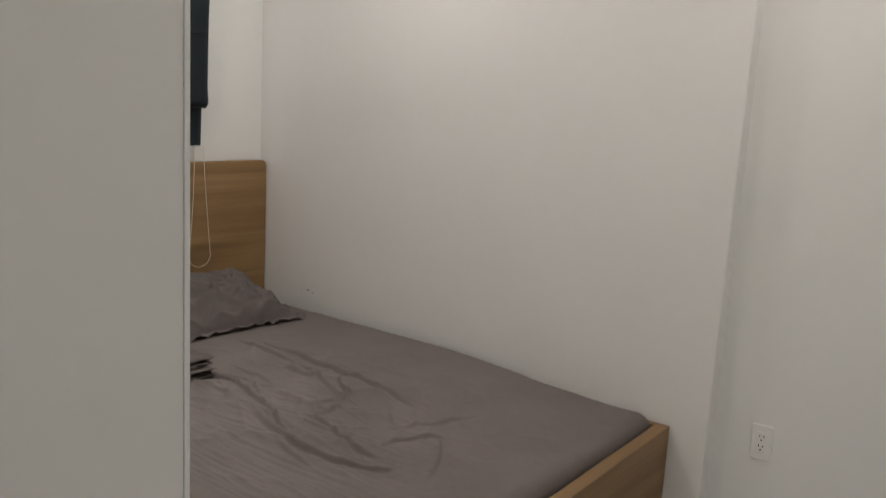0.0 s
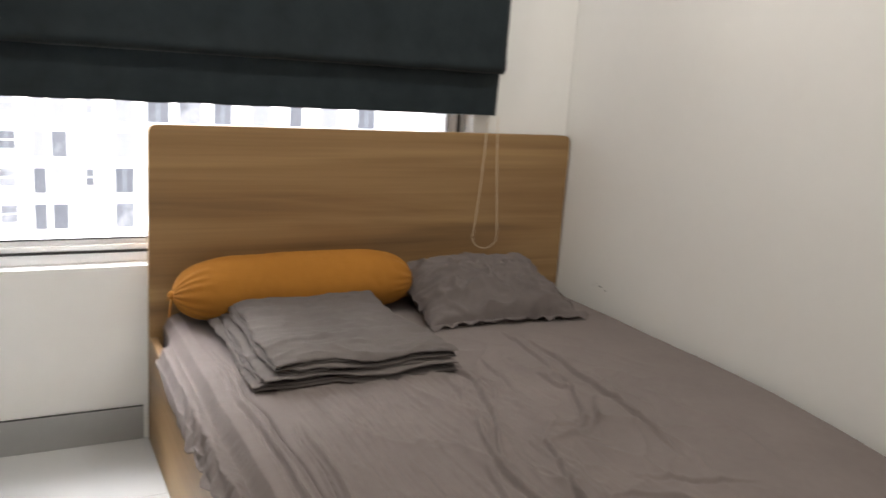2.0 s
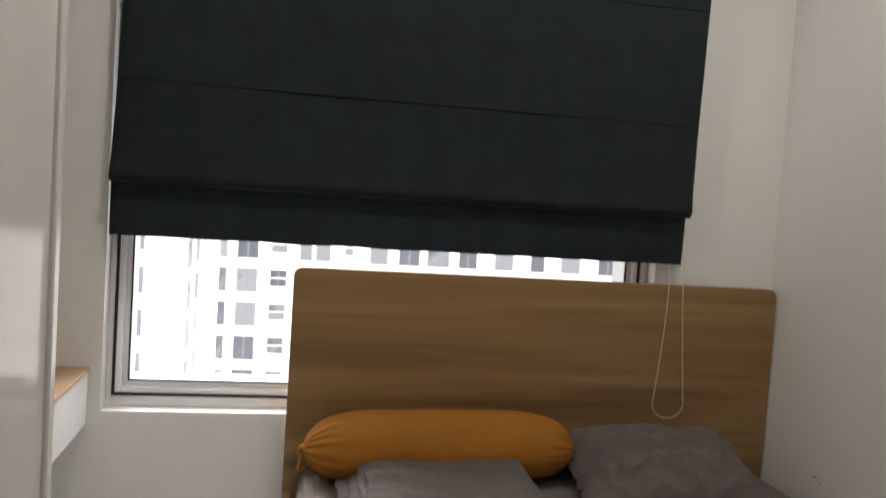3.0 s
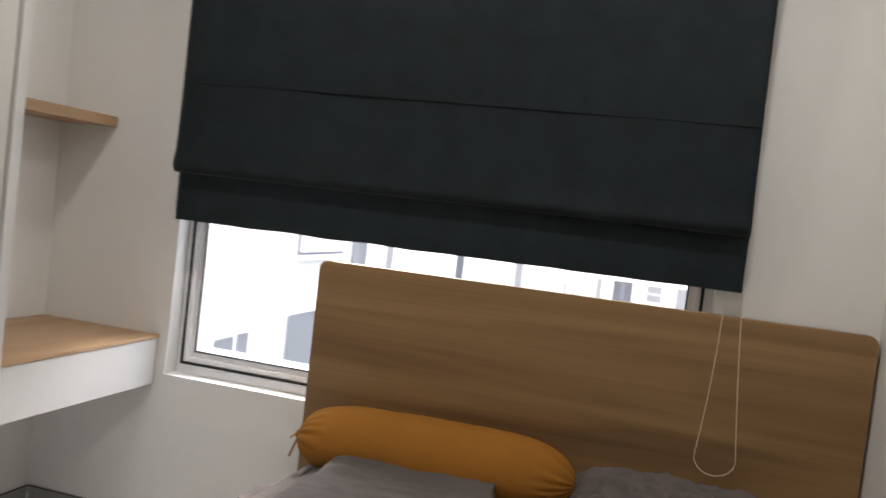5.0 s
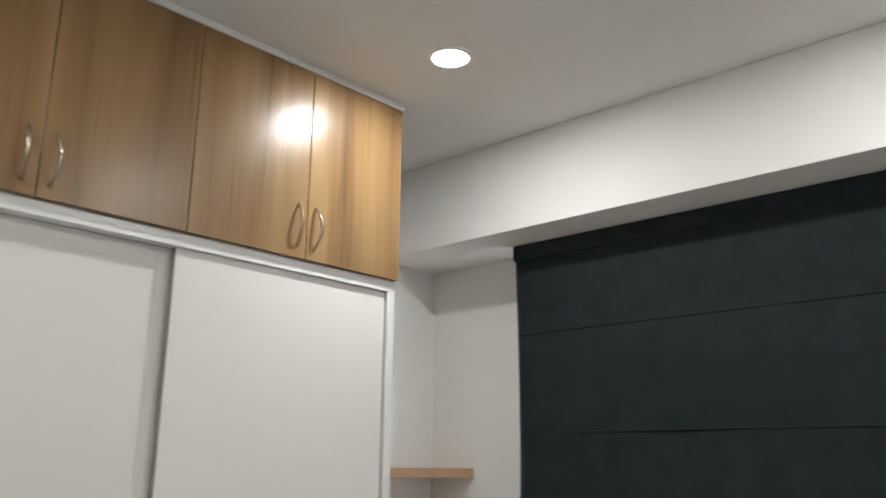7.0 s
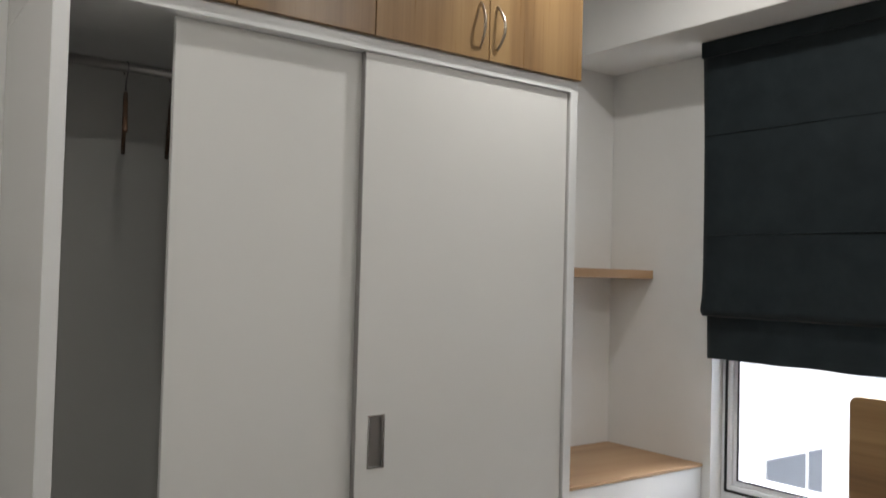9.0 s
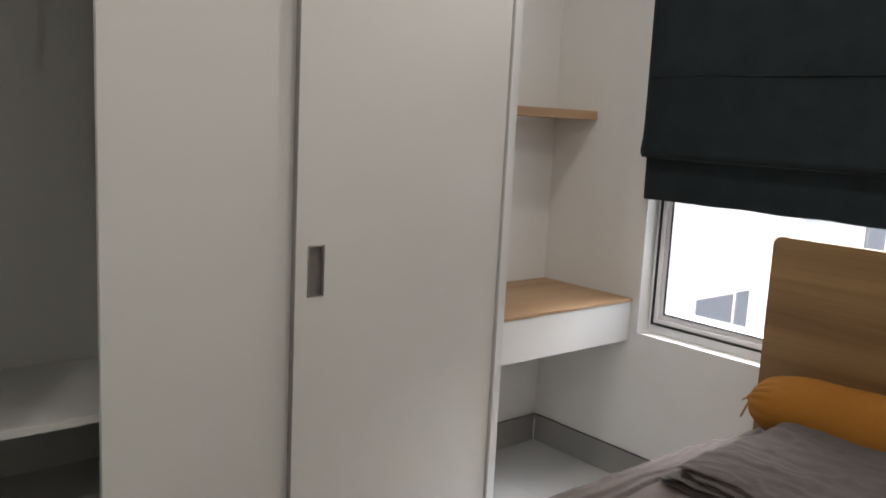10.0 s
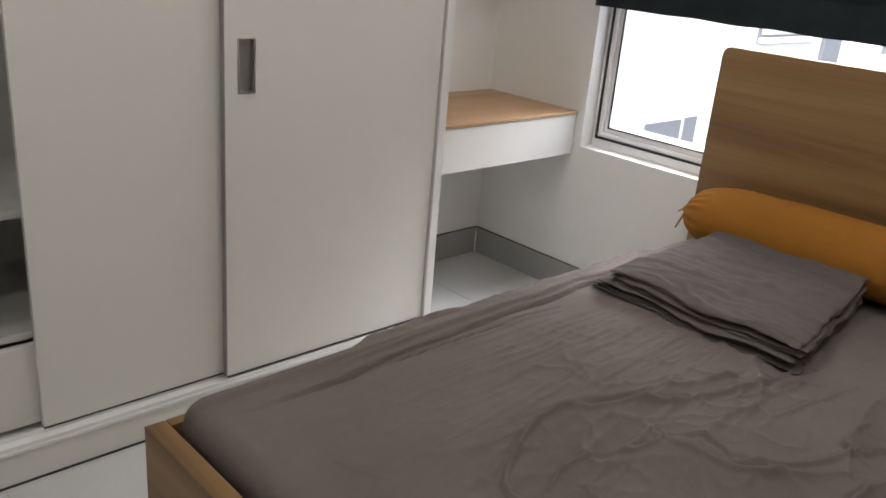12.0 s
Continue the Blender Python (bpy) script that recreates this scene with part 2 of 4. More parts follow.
def part(name, bm, mat, parent, label="", smooth=False):
    """One mesh, drawn in room coordinates, under a thing or a part."""
    ob = new(name, mesh_of(name, bm, mat, smooth))
    if parent:
        ob.location = -origin(parent)
        ob.parent = parent
    if label:
        tagged(ob, label)
    return ob


def structure(name, bm, mat, label, category):
    return tagged(part(name, bm, mat, None), label, category, kind="structure")


# ---- the room ----
XW, YS, ZC = -2.745, -3.4, 2.703        # west wall, south wall, ceiling
WX0, WX1, WZ0, WZ1 = -2.222, -0.442, 0.621, 2.25   # window opening
STEP = -2.19                            # the east wall steps back here
XB = 0.07

bm = bmesh.new()
box(bm, XW - 0.2, WX0, 0, 0.2, -0.1, 2.8)
box(bm, WX1, 0.27, 0, 0.2, -0.1, 2.8)
box(bm, WX0, WX1, 0, 0.2, -0.1, WZ0)
box(bm, WX0, WX1, 0, 0.2, WZ1, 2.8)
structure("wall_north", bm, PAINT, "white painted wall with a wide window opening", "wall")
structure("wall_east", boxed(0, 0.27, STEP, 0, -0.1, 2.8, bevel=0.004), PAINT, "white painted wall beside the bed, slightly scuffed", "wall")
structure("wall_east_set_back", boxed(XB, 0.27, YS - 0.2, STEP, -0.1, 2.8), PAINT, "white painted wall set back past the bed foot", "wall")
bm = bmesh.new()
box(bm, XW - 0.2, XW, YS - 0.2, 0, -0.1, 2.8)
structure("wall_west", bm, PAINT, "white painted wall behind the wardrobe", "wall")
structure("wall_south", boxed(XW, XB, YS - 0.2, YS, -0.1, 2.8), PAINT, "plain white painted wall closing the room", "wall")
structure("ceiling", boxed(XW, 0, YS, 0, ZC, 2.8), CEILING, "flat white painted ceiling with recessed lights", "ceiling")
structure("ceiling_strip", boxed(0, XB, YS, STEP, ZC, 2.8), CEILING, "flat white painted ceiling", "ceiling")
structure("ceiling_beam", boxed(XW, 0, -0.345, 0, 2.342, ZC, bevel=0.004), PAINT, "white painted beam over the window", "beam")
floor = structure("floor", boxed(XW, 0.2, YS, 0, -0.1, -0.0015), GROUT, "pale grey polished floor tiles with thin joints", "floor")
skirting = structure("baseboard", boxed(XW, -1.675, -0.0085, 0, 0.0, 0.1195), GROUT, "grey tile skirting with dark grout along the top", "baseboard")

# window
win = thing("window_1", ((WX0 + WX1) / 2, 0.1, WZ0), "white aluminium window with black gasket and clear glass", "window")
tagged(win, kind="structure")
FX0, FX1, FZ0 = -2.203, -0.47, 0.655


def frame_ring(y0, y1, i0, i1, bevel=0.003):
    """Four bars between two insets from the window frame's outer line."""
    b = bmesh.new()
    x0, x1, z0, z1 = FX0 + i0, FX1 - i0, FZ0 + i0, WZ1 - i0
    w = i1 - i0
    box(b, x0, x0 + w, y0, y1, z0, z1, bevel)
    box(b, x1 - w, x1, y0, y1, z0, z1, bevel)
    box(b, x0 + w, x1 - w, y0, y1, z0, z0 + w, bevel)
    box(b, x0 + w, x1 - w, y0, y1, z1 - w, z1, bevel)
    return b


bm = bmesh.new()
box(bm, WX0, FX0, 0.07, 0.15, WZ0, WZ1, 0.002)
box(bm, FX1, WX1, 0.07, 0.15, WZ0, WZ1, 0.002)
box(bm, FX0, FX1, 0.07, 0.15, WZ0, FZ0, 0.002)
part("window_frame", bm, ALU, win)
part("gasket", frame_ring(0.06, 0.085, 0.0, 0.008, 0), RUBBER, win, "black rubber gasket")
part("sash_outer", frame_ring(0.064, 0.15, 0.008, 0.028), ALU, win)
part("sash_inner", frame_ring(0.076, 0.2, 0.028, 0.046), ALU, win)
part("glazing_bead", frame_ring(0.074, 0.08, 0.045, 0.05, 0), RUBBER, win, "thin black glazing bead")
pane = part("pane", boxed(FX0 + 0.05, FX1 - 0.05, 0.118, 0.122, FZ0 + 0.05, WZ1 - 0.05), GLASS, win, "clear glass pane")
pane.visible_shadow = False

# downlights; the south pair is added, out of view
for x, y, share in LAMPS:
    lamp = thing("downlight", (x, y, ZC), "round white recessed ceiling light, switched on (south pair added, unseen)", "ceiling light", "ceiling downlights")
    part("trim_ring", disc(bmesh.new(), x, y, ZC - 0.008, ZC - 0.0005, 0.056, 0.068), TRIM, lamp)
    part("diffuser", disc(bmesh.new(), x, y, ZC - 0.004, ZC - 0.0005, 0, 0.055), LENS, lamp, "glowing frosted diffuser")
    light = bpy.data.lights.new("downlight_lamp", "AREA")
    light.shape, light.size, light.energy, light.color = "DISK", 0.1, LAMP_POWER * share, LAMP_COLOR
    lo = new("downlight_lamp", light)
    lo.location = (x, y, ZC - 0.012)

# ---- wardrobe ----
FX, Y0, Y1 = -2.151, -2.376, -0.823     # front plane and the two ends
XK = XW + 0.004
wardrobe = thing("wardrobe", ((FX + XW) / 2, (Y0 + Y1) / 2, 0), "white built-in wardrobe with two sliding doors, one slid open", "wardrobe")
TOPZ = 2.083
part("side_panel", boxed(XK, FX - 0.0065, Y0, Y0 + 0.02, 0, TOPZ), GLOSS, wardrobe, "glossy white side panel")
part("side_panel", boxed(XK, FX - 0.0065, Y1 - 0.028, Y1, 0, TOPZ), GLOSS, wardrobe, "glossy white side panel")
part("front_stile", boxed(FX - 0.006, FX + 0.0005, Y0 - 0.001, Y0 + 0.033, 0, TOPZ, bevel=0.001), TRIM, wardrobe)
part("front_stile", boxed(FX - 0.006, FX + 0.0005, Y1 - 0.03, Y1 + 0.001, 0, TOPZ, bevel=0.001), TRIM, wardrobe)
part("top_panel", boxed(XK, FX + 0.001, Y0 + 0.033, Y1 - 0.03, 2.047, TOPZ, bevel=0.0015), TRIM, wardrobe)
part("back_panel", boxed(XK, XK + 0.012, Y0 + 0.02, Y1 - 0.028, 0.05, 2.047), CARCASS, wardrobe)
bm = bmesh.new()
box(bm, FX - 0.5, FX, Y0 + 0.033, Y1 - 0.03, 0.0, 0.088, 0.001)
part("plinth", bm, LAMINATE, wardrobe, "white plinth board")
part("plinth_seal", boxed(FX - 0.02, FX + 0.003, Y0, Y1, -0.001, 0.006), SHADOW_GAP, wardrobe, "dark joint along the floor")
track = part("bottom_track", boxed(FX - 0.1, FX + 0.004, Y0 + 0.033, Y1 - 0.03, 0.088, 0.1, bevel=0.002), TRIM, wardrobe, "white aluminium sliding track")
for xr in (FX - 0.003, FX - 0.047):
    part("track_rail", boxed(xr, xr + 0.005, Y0 + 0.033, Y1 - 0.03, 0.1, 0.112, bevel=0.001), TRIM, track)
SEAM = -1.603
PY0, PY1, PZ0, PZ1 = -1.567, -1.514, 0.935, 1.077
bm = bmesh.new()
box(bm, FX - 0.03, FX - 0.012, SEAM, PY0, 0.115, 2.046)
box(bm, FX - 0.03, FX - 0.012, PY1, Y1 - 0.034, 0.115, 2.046)
box(bm, FX - 0.03, FX - 0.012, PY0, PY1, 0.115, PZ0)
box(bm, FX - 0.03, FX - 0.012, PY0, PY1, PZ1, 2.046)
door = part("sliding_door", bm, LAMINATE, wardrobe, "satin white sliding door with a recessed pull")
part("edge_profile", boxed(FX - 0.031, FX - 0.011, SEAM - 0.003, SEAM, 0.115, 2.046, bevel=0.001), STEEL_MID, door, "grey metal edge profile")
back_door = part("sliding_door", boxed(FX - 0.056, FX - 0.038, -2.104, SEAM + 0.06, 0.115, 2.046, bevel=0.002), LAMINATE, wardrobe, "satin white sliding door, slid half open")
# dark strips draw the shadow gap between doors and track
part("bottom_shadow_strip", boxed(FX - 0.03, FX - 0.0115, SEAM, Y1 - 0.034, 0.1105, 0.1148), SHADOW_GAP, door, "dark strip standing in for the shadow gap under the door")
part("bottom_shadow_strip", boxed(FX - 0.056, FX - 0.0375, -2.104, SEAM + 0.06, 0.1105, 0.1148), SHADOW_GAP, back_door, "dark strip standing in for the shadow gap under the door")
# recessed pull
bm = bmesh.new()
w = 0.004
xf = FX - 0.012
box(bm, xf - 0.002, xf + 0.003, PY0, PY0 + w, PZ0, PZ1, 0.001)
box(bm, xf - 0.002, xf + 0.003, PY1 - w, PY1, PZ0, PZ1, 0.001)
box(bm, xf - 0.002, xf + 0.003, PY0 + w, PY1 - w, PZ0, PZ0 + w, 0.001)
box(bm, xf - 0.002, xf + 0.003, PY0 + w, PY1 - w, PZ1 - w, PZ1, 0.001)
pull = part("recessed_pull", bm, CHROME, door, "chrome recessed finger pull")
bm = bmesh.new()
box(bm, xf - 0.016, xf - 0.014, PY0, PY1, PZ0, PZ1)
box(bm, xf - 0.014, xf - 0.002, PY0, PY0 + 0.002, PZ0, PZ1)
box(bm, xf - 0.014, xf - 0.002, PY1 - 0.002, PY1, PZ0, PZ1)
box(bm, xf - 0.014, xf - 0.002, PY0 + 0.002, PY1 - 0.002, PZ0, PZ0 + 0.002)
box(bm, xf - 0.014, xf - 0.002, PY0 + 0.002, PY1 - 0.002, PZ1 - 0.002, PZ1)
part("pull_cup", bm, STEEL_MID, door, "satin steel inside of the pull")
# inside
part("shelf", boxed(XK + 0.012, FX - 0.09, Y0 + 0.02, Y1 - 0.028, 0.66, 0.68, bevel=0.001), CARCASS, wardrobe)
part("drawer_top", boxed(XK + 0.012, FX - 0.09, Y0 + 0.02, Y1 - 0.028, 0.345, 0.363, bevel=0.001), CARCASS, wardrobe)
drawer = part("drawer_front", boxed(FX - 0.085, FX - 0.067, Y0 + 0.022, -1.62, 0.118, 0.338, bevel=0.0015), LAMINATE, wardrobe, "white drawer front")
part("hanging_rail", tube(bmesh.new(), [(-2.45, Y0 + 0.02, 1.965), (-2.45, Y1 - 0.03, 1.965)], 0.0125, 16), STEEL_MID, wardrobe, "satin steel hanging rail", True)

# cabinet above
upper = thing("overhead_cabinet", ((FX + XW) / 2, (Y0 + Y1) / 2, TOPZ), "oak laminate overhead cabinet with four doors, under the ceiling", "cabinet")
UZ0, UZ1 = TOPZ + 0.002, 2.68
part("body", boxed(XK, FX - 0.002, Y0, Y1, UZ0, UZ1, bevel=0.001), GLOSS, upper, "white cabinet body")
part("crown_strip", boxed(XK, FX + 0.022, Y0 - 0.002, Y1 + 0.004, UZ1 + 0.001, ZC - 0.001, bevel=0.002), TRIM, upper, "white filler strip under the ceiling")
SEAMS = [Y0, -1.98, -1.595, -1.207, Y1]


def bow_handle(y, side):
    """A bent bow handle on a cabinet door."""
    pts = []
    for k in range(25):
        s = k / 24
        z = 2.117 + 0.131 * s
        out = 0.001 + 0.029 * math.sin(math.pi * s) ** 0.85
        pts.append((FX + 0.018 + out, y + side * 0.006 * math.sin(math.pi * s), z))
    return tube(bmesh.new(), pts, lambda s: 0.0034 + 0.0014 * math.sin(math.pi * s), 10)


for k in range(4):
    d = part("door", boxed(FX, FX + 0.018, SEAMS[k] + 0.0015, SEAMS[k + 1] - 0.0015, UZ0, UZ1 - 0.001, bevel=0.0012), OAK_Z, upper, "oak laminate door with upright grain")
    y = SEAMS[k + 1] - 0.035 if k % 2 == 0 else SEAMS[k] + 0.028
    part("handle", bow_handle(y, 1 if k % 2 else -1), NICKEL, d, "bent satin nickel bow handle", True)

# hangers on the rail
for k, (y, tilt) in enumerate(((-2.142, -0.26), (-2.025, -0.28))):
    h = thing("clothes_hanger", (-2.45, y, 1.965), "brown wooden clothes hanger on the wardrobe rail", "hanger", "hangers on the rail")
    hook = [(-2.45 + 0.02 * math.sin(a), y, 1.965 + 0.02 * math.cos(a) - 0.005) for a in [x * 0.3 - 2.2 for x in range(14)]]
    hook += [(-2.45, y, 1.93), (-2.45, y, 1.9)]
    part("hook", tube(bmesh.new(), hook, 0.0018, 6), STEEL_DARK, h, "wire hook", True)
    arm = [(-2.45 + s * 0.2, y + s * 0.2 * tilt, 1.9 - 0.13 * abs(s) ** 1.2) for s in [i / 10 for i in range(-10, 11)]]
    part("shoulder_bar", tube(bmesh.new(), arm, 0.0055, 8), HANGER_WOOD, h, "", True)

# ---- desk and shelf in the niche ----
DX, DZ = -2.258, 0.757
desk = thing("wall_desk", ((DX + XW) / 2, Y1 / 2, 0.583), "white wall-mounted desk with a light oak top and drawer front", "desk")
part("desktop", boxed(XK, DX + 0.004, Y1 + 0.003, -0.003, DZ - 0.012, DZ, bevel=0.0015), OAK_TOP, desk, "light oak laminate top")
part("body", boxed(XK, DX - 0.02, Y1 + 0.003, -0.003, 0.585, DZ - 0.013), LAMINATE, desk)
part("drawer_front", boxed(DX - 0.019, DX, Y1 + 0.004, -0.012, 0.583, DZ - 0.014, bevel=0.0015), LAMINATE, desk, "white drawer front")
part("filler", boxed(DX - 0.019, DX - 0.003, -0.0105, -0.003, 0.583, DZ - 0.014), TRIM, desk)
shelf = thing("wall_shelf", ((-2.51 + XW) / 2, Y1 / 2, 1.46), "light oak floating shelf in the niche beside the window", "shelf")
part("shelf_board", boxed(XK, -2.51, Y1 + 0.003, -0.003, 1.46, 1.496, bevel=0.0015), OAK_TOP, shelf)

# ---- bed ----
BX0, BX1, BY0, BY1 = -1.66, -0.008, -2.068, -0.05
bed = thing("bed", ((BX0 + BX1) / 2, -1.05, 0), "oak laminate double bed frame with a tall headboard", "bed")


def rounded_panel(x0, x1, z0, z1, y0, y1, r):
    """An upright board with its two upper corners rounded."""
    b = bmesh.new()
    line = [(x0, z0), (x1, z0)]
    line += [(x1 - r + r * math.sin(a), z1 - r + r * math.cos(a)) for a in (math.pi / 2 * (1 - k / 6) for k in range(7))]
    line += [(x0 + r - r * math.sin(a), z1 - r + r * math.cos(a)) for a in (math.pi / 2 * k / 6 for k in range(7))]
    f0 = b.faces.new([b.verts.new((x, y0, z)) for x, z in line])
    r2 = bmesh.ops.extrude_face_region(b, geom=[f0])
    for v in r2["geom"]:
        if isinstance(v, bmesh.types.BMVert):
            v.co.y = y1
    bmesh.ops.recalc_face_normals(b, faces=b.faces[:])
    edges = [e for e in b.edges if e.calc_face_angle(0) > 1.2]
    bmesh.ops.bevel(b, geom=edges, offset=0.0015, segments=2, affect="EDGES", profile=0.5)
    return b


part("headboard", rounded_panel(BX0, BX1, 0.001, 1.098, BY1, BY1 + 0.03, 0.028), OAK_X, bed, "oak laminate headboard with rounded corners")
part("side_rail", boxed(BX0, BX0 + 0.026, BY0 + 0.046, BY1 - 0.001, 0.001, 0.384, bevel=0.002), OAK_Y, bed)
part("side_rail", boxed(BX1 - 0.026, BX1, BY0 + 0.046, BY1 - 0.001, 0.001, 0.384, bevel=0.002), OAK_Y, bed)
part("footboard", boxed(BX0, BX1, BY0, BY0 + 0.045, 0.001, 0.384, bevel=0.002), OAK_X, bed, "oak laminate footboard")
part("slat_base", boxed(BX0 + 0.027, BX1 - 0.027, BY0 + 0.047, BY1 - 0.002, 0.18, 0.2), OAK_Y, bed)

# mattress
rng = random.Random(7)
MT = 0.462                               # top of the mattress
MX0, MX1, MY0, MY1 = -1.622, -0.036, -2.012, -0.056
part_m = thing("mattress", ((MX0 + MX1) / 2, -1.03, 0.2), "thick mattress lying in the bed frame", "mattress")
part("core", boxed(MX0 + 0.024, MX1 - 0.012, MY0 + 0.02, MY1 - 0.006, 0.201, MT - 0.085, bevel=0.04, seg=4), SHEET, part_m)

# creases of the sheet: height, width, then the points of its line
CREASES = [
    (0.013, 0.013, (-0.52, -0.56), (-0.545, -0.82), (-0.575, -1.10), (-0.60, -1.33), (-0.61, -1.50)),
    (0.010, 0.012, (-0.57, -0.52), (-0.59, -0.74), (-0.62, -0.95)),
    (0.011, 0.014, (-0.60, -0.90), (-0.64, -1.03), (-0.715, -1.20), (-0.83, -1.335)),
    (0.013, 0.014, (-0.97, -0.78), (-0.98, -0.97), (-1.04, -1.18), (-1.095, -1.37), (-1.11, -1.49), (-1.08, -1.60), (-1.02, -1.69), (-0.94, -1.66)),
    (0.013, 0.013, (-0.93, -0.74), (-0.90, -0.87), (-0.96, -1.11), (-1.05, -1.31), (-1.12, -1.46)),
    (0.009, 0.012, (-0.774, -0.74), (-0.80, -0.89), (-0.84, -1.10)),
    (0.010, 0.012, (-0.93, -1.27), (-0.93, -1.37), (-0.985, -1.55), (-0.97, -1.63)),
    (0.011, 0.015, (-0.58, -1.08), (-0.70, -1.24), (-0.79, -1.31), (-0.88, -1.335), (-1.00, -1.31)),
    (0.008, 0.011, (-0.69, -0.89), (-0.685, -1.045), (-0.617, -1.07)),
    (0.008, 0.012, (-0.86, -0.80), (-0.88, -0.98), (-0.94, -1.10)),
    (0.007, 0.012, (-0.93, -1.31), (-0.86, -1.27), (-0.78, -1.28)),
    (0.008, 0.012, (-1.09, -1.36), (-1.03, -1.11), (-0.95, -0.92)),
    (0.007, 0.012, (-1.12, -1.36), (-1.17, -1.60)),
    (0.007, 0.014, (-1.16, -1.82), (-1.22, -1.86), (-1.29, -1.88)),
    (0.007, 0.016, (-0.82, -1.50), (-0.66, -1.58), (-0.50, -1.62)),
    (0.007, 0.014, (-0.95, -1.56), (-0.82, -1.60), (-0.70, -1.70)),
    (0.006, 0.013, (-1.00, -1.80), (-0.86, -1.74), (-0.74, -1.64)),
    (-0.018, 0.011, (-1.53, -0.42), (-1.52, -0.86), (-1.512, -1.25), (-1.505, -1.55), (-1.508, -1.76), (-1.51, -1.96)),
    (0.012, 0.013, (-1.555, -0.40), (-1.55, -0.86), (-1.545, -1.20), (-1.54, -1.55), (-1.545, -1.85)),
    (-0.014, 0.009, (-1.47, -1.00), (-1.475, -1.25), (-1.485, -1.50), (-1.50, -1.72)),
    (0.007, 0.012, (-1.45, -1.00), (-1.455, -1.28), (-1.47, -1.55)),
]


def spline(line, steps=6):
    """A smooth line through the given points."""
    pts = [Vector(p) for p in line]
    ext = [pts[0] * 2 - pts[1]] + pts + [pts[-1] * 2 - pts[-2]]
    out = []
    for k in range(len(pts) - 1):
        p0, p1, p2, p3 = ext[k:k + 4]
        for j in range(steps):
            t = j / steps
            out.append(0.5 * (2 * p1 + (p2 - p0) * t + (2 * p0 - 5 * p1 + 4 * p2 - p3) * t * t + (3 * p1 - p0 - 3 * p2 + p3) * t ** 3))
    return out + [pts[-1]]


def crease_height(x, y):
    """Sum of the soft ridges over arrays of places."""
    h = np.zeros(x.size)
    fx, fy = x.ravel(), y.ravel()
    for a, w, *coarse in CREASES:
        line = spline(coarse)
        a, w = a * 1.15, w * 0.43
        lx, ly = [p[0] for p in line], [p[1] for p in line]
        pick = np.nonzero((fx > min(lx) - 0.08) & (fx < max(lx) + 0.08) & (fy > min(ly) - 0.08) & (fy < max(ly) + 0.08))[0]
        px, py = fx[pick], fy[pick]
        best = np.full(pick.size, 9.0)
        fade = np.zeros(pick.size)
        n = len(line) - 1
        for k in range(n):
            (x0, y0), (x1, y1) = line[k], line[k + 1]
            dx, dy = x1 - x0, y1 - y0
            t = np.clip(((px - x0) * dx + (py - y0) * dy) / (dx * dx + dy * dy), 0, 1)
            ex, ey = px - x0 - t * dx, py - y0 - t * dy
            dist = np.hypot(ex, ey) * np.sign(ex * dy - ey * dx + 1e-9)
            near = np.abs(dist) < np.abs(best)
            best = np.where(near, dist, best)
            along = (k + t) / n
            fade = np.where(near, np.clip(np.minimum(along, 1 - along) * 3.5, 0, 1), fade)
        q = best / w
        h[pick] += a * fade * (np.exp(-q * q) + 0.3 * np.exp(-(q / 4.5) ** 2) - 0.6 * np.exp(-((q - 1.6) ** 2)))
    return h.reshape(x.shape)


def smooth_step(a, b, t):
    t = np.clip((t - a) / (b - a), 0, 1)
    return t * t * (3 - 2 * t)


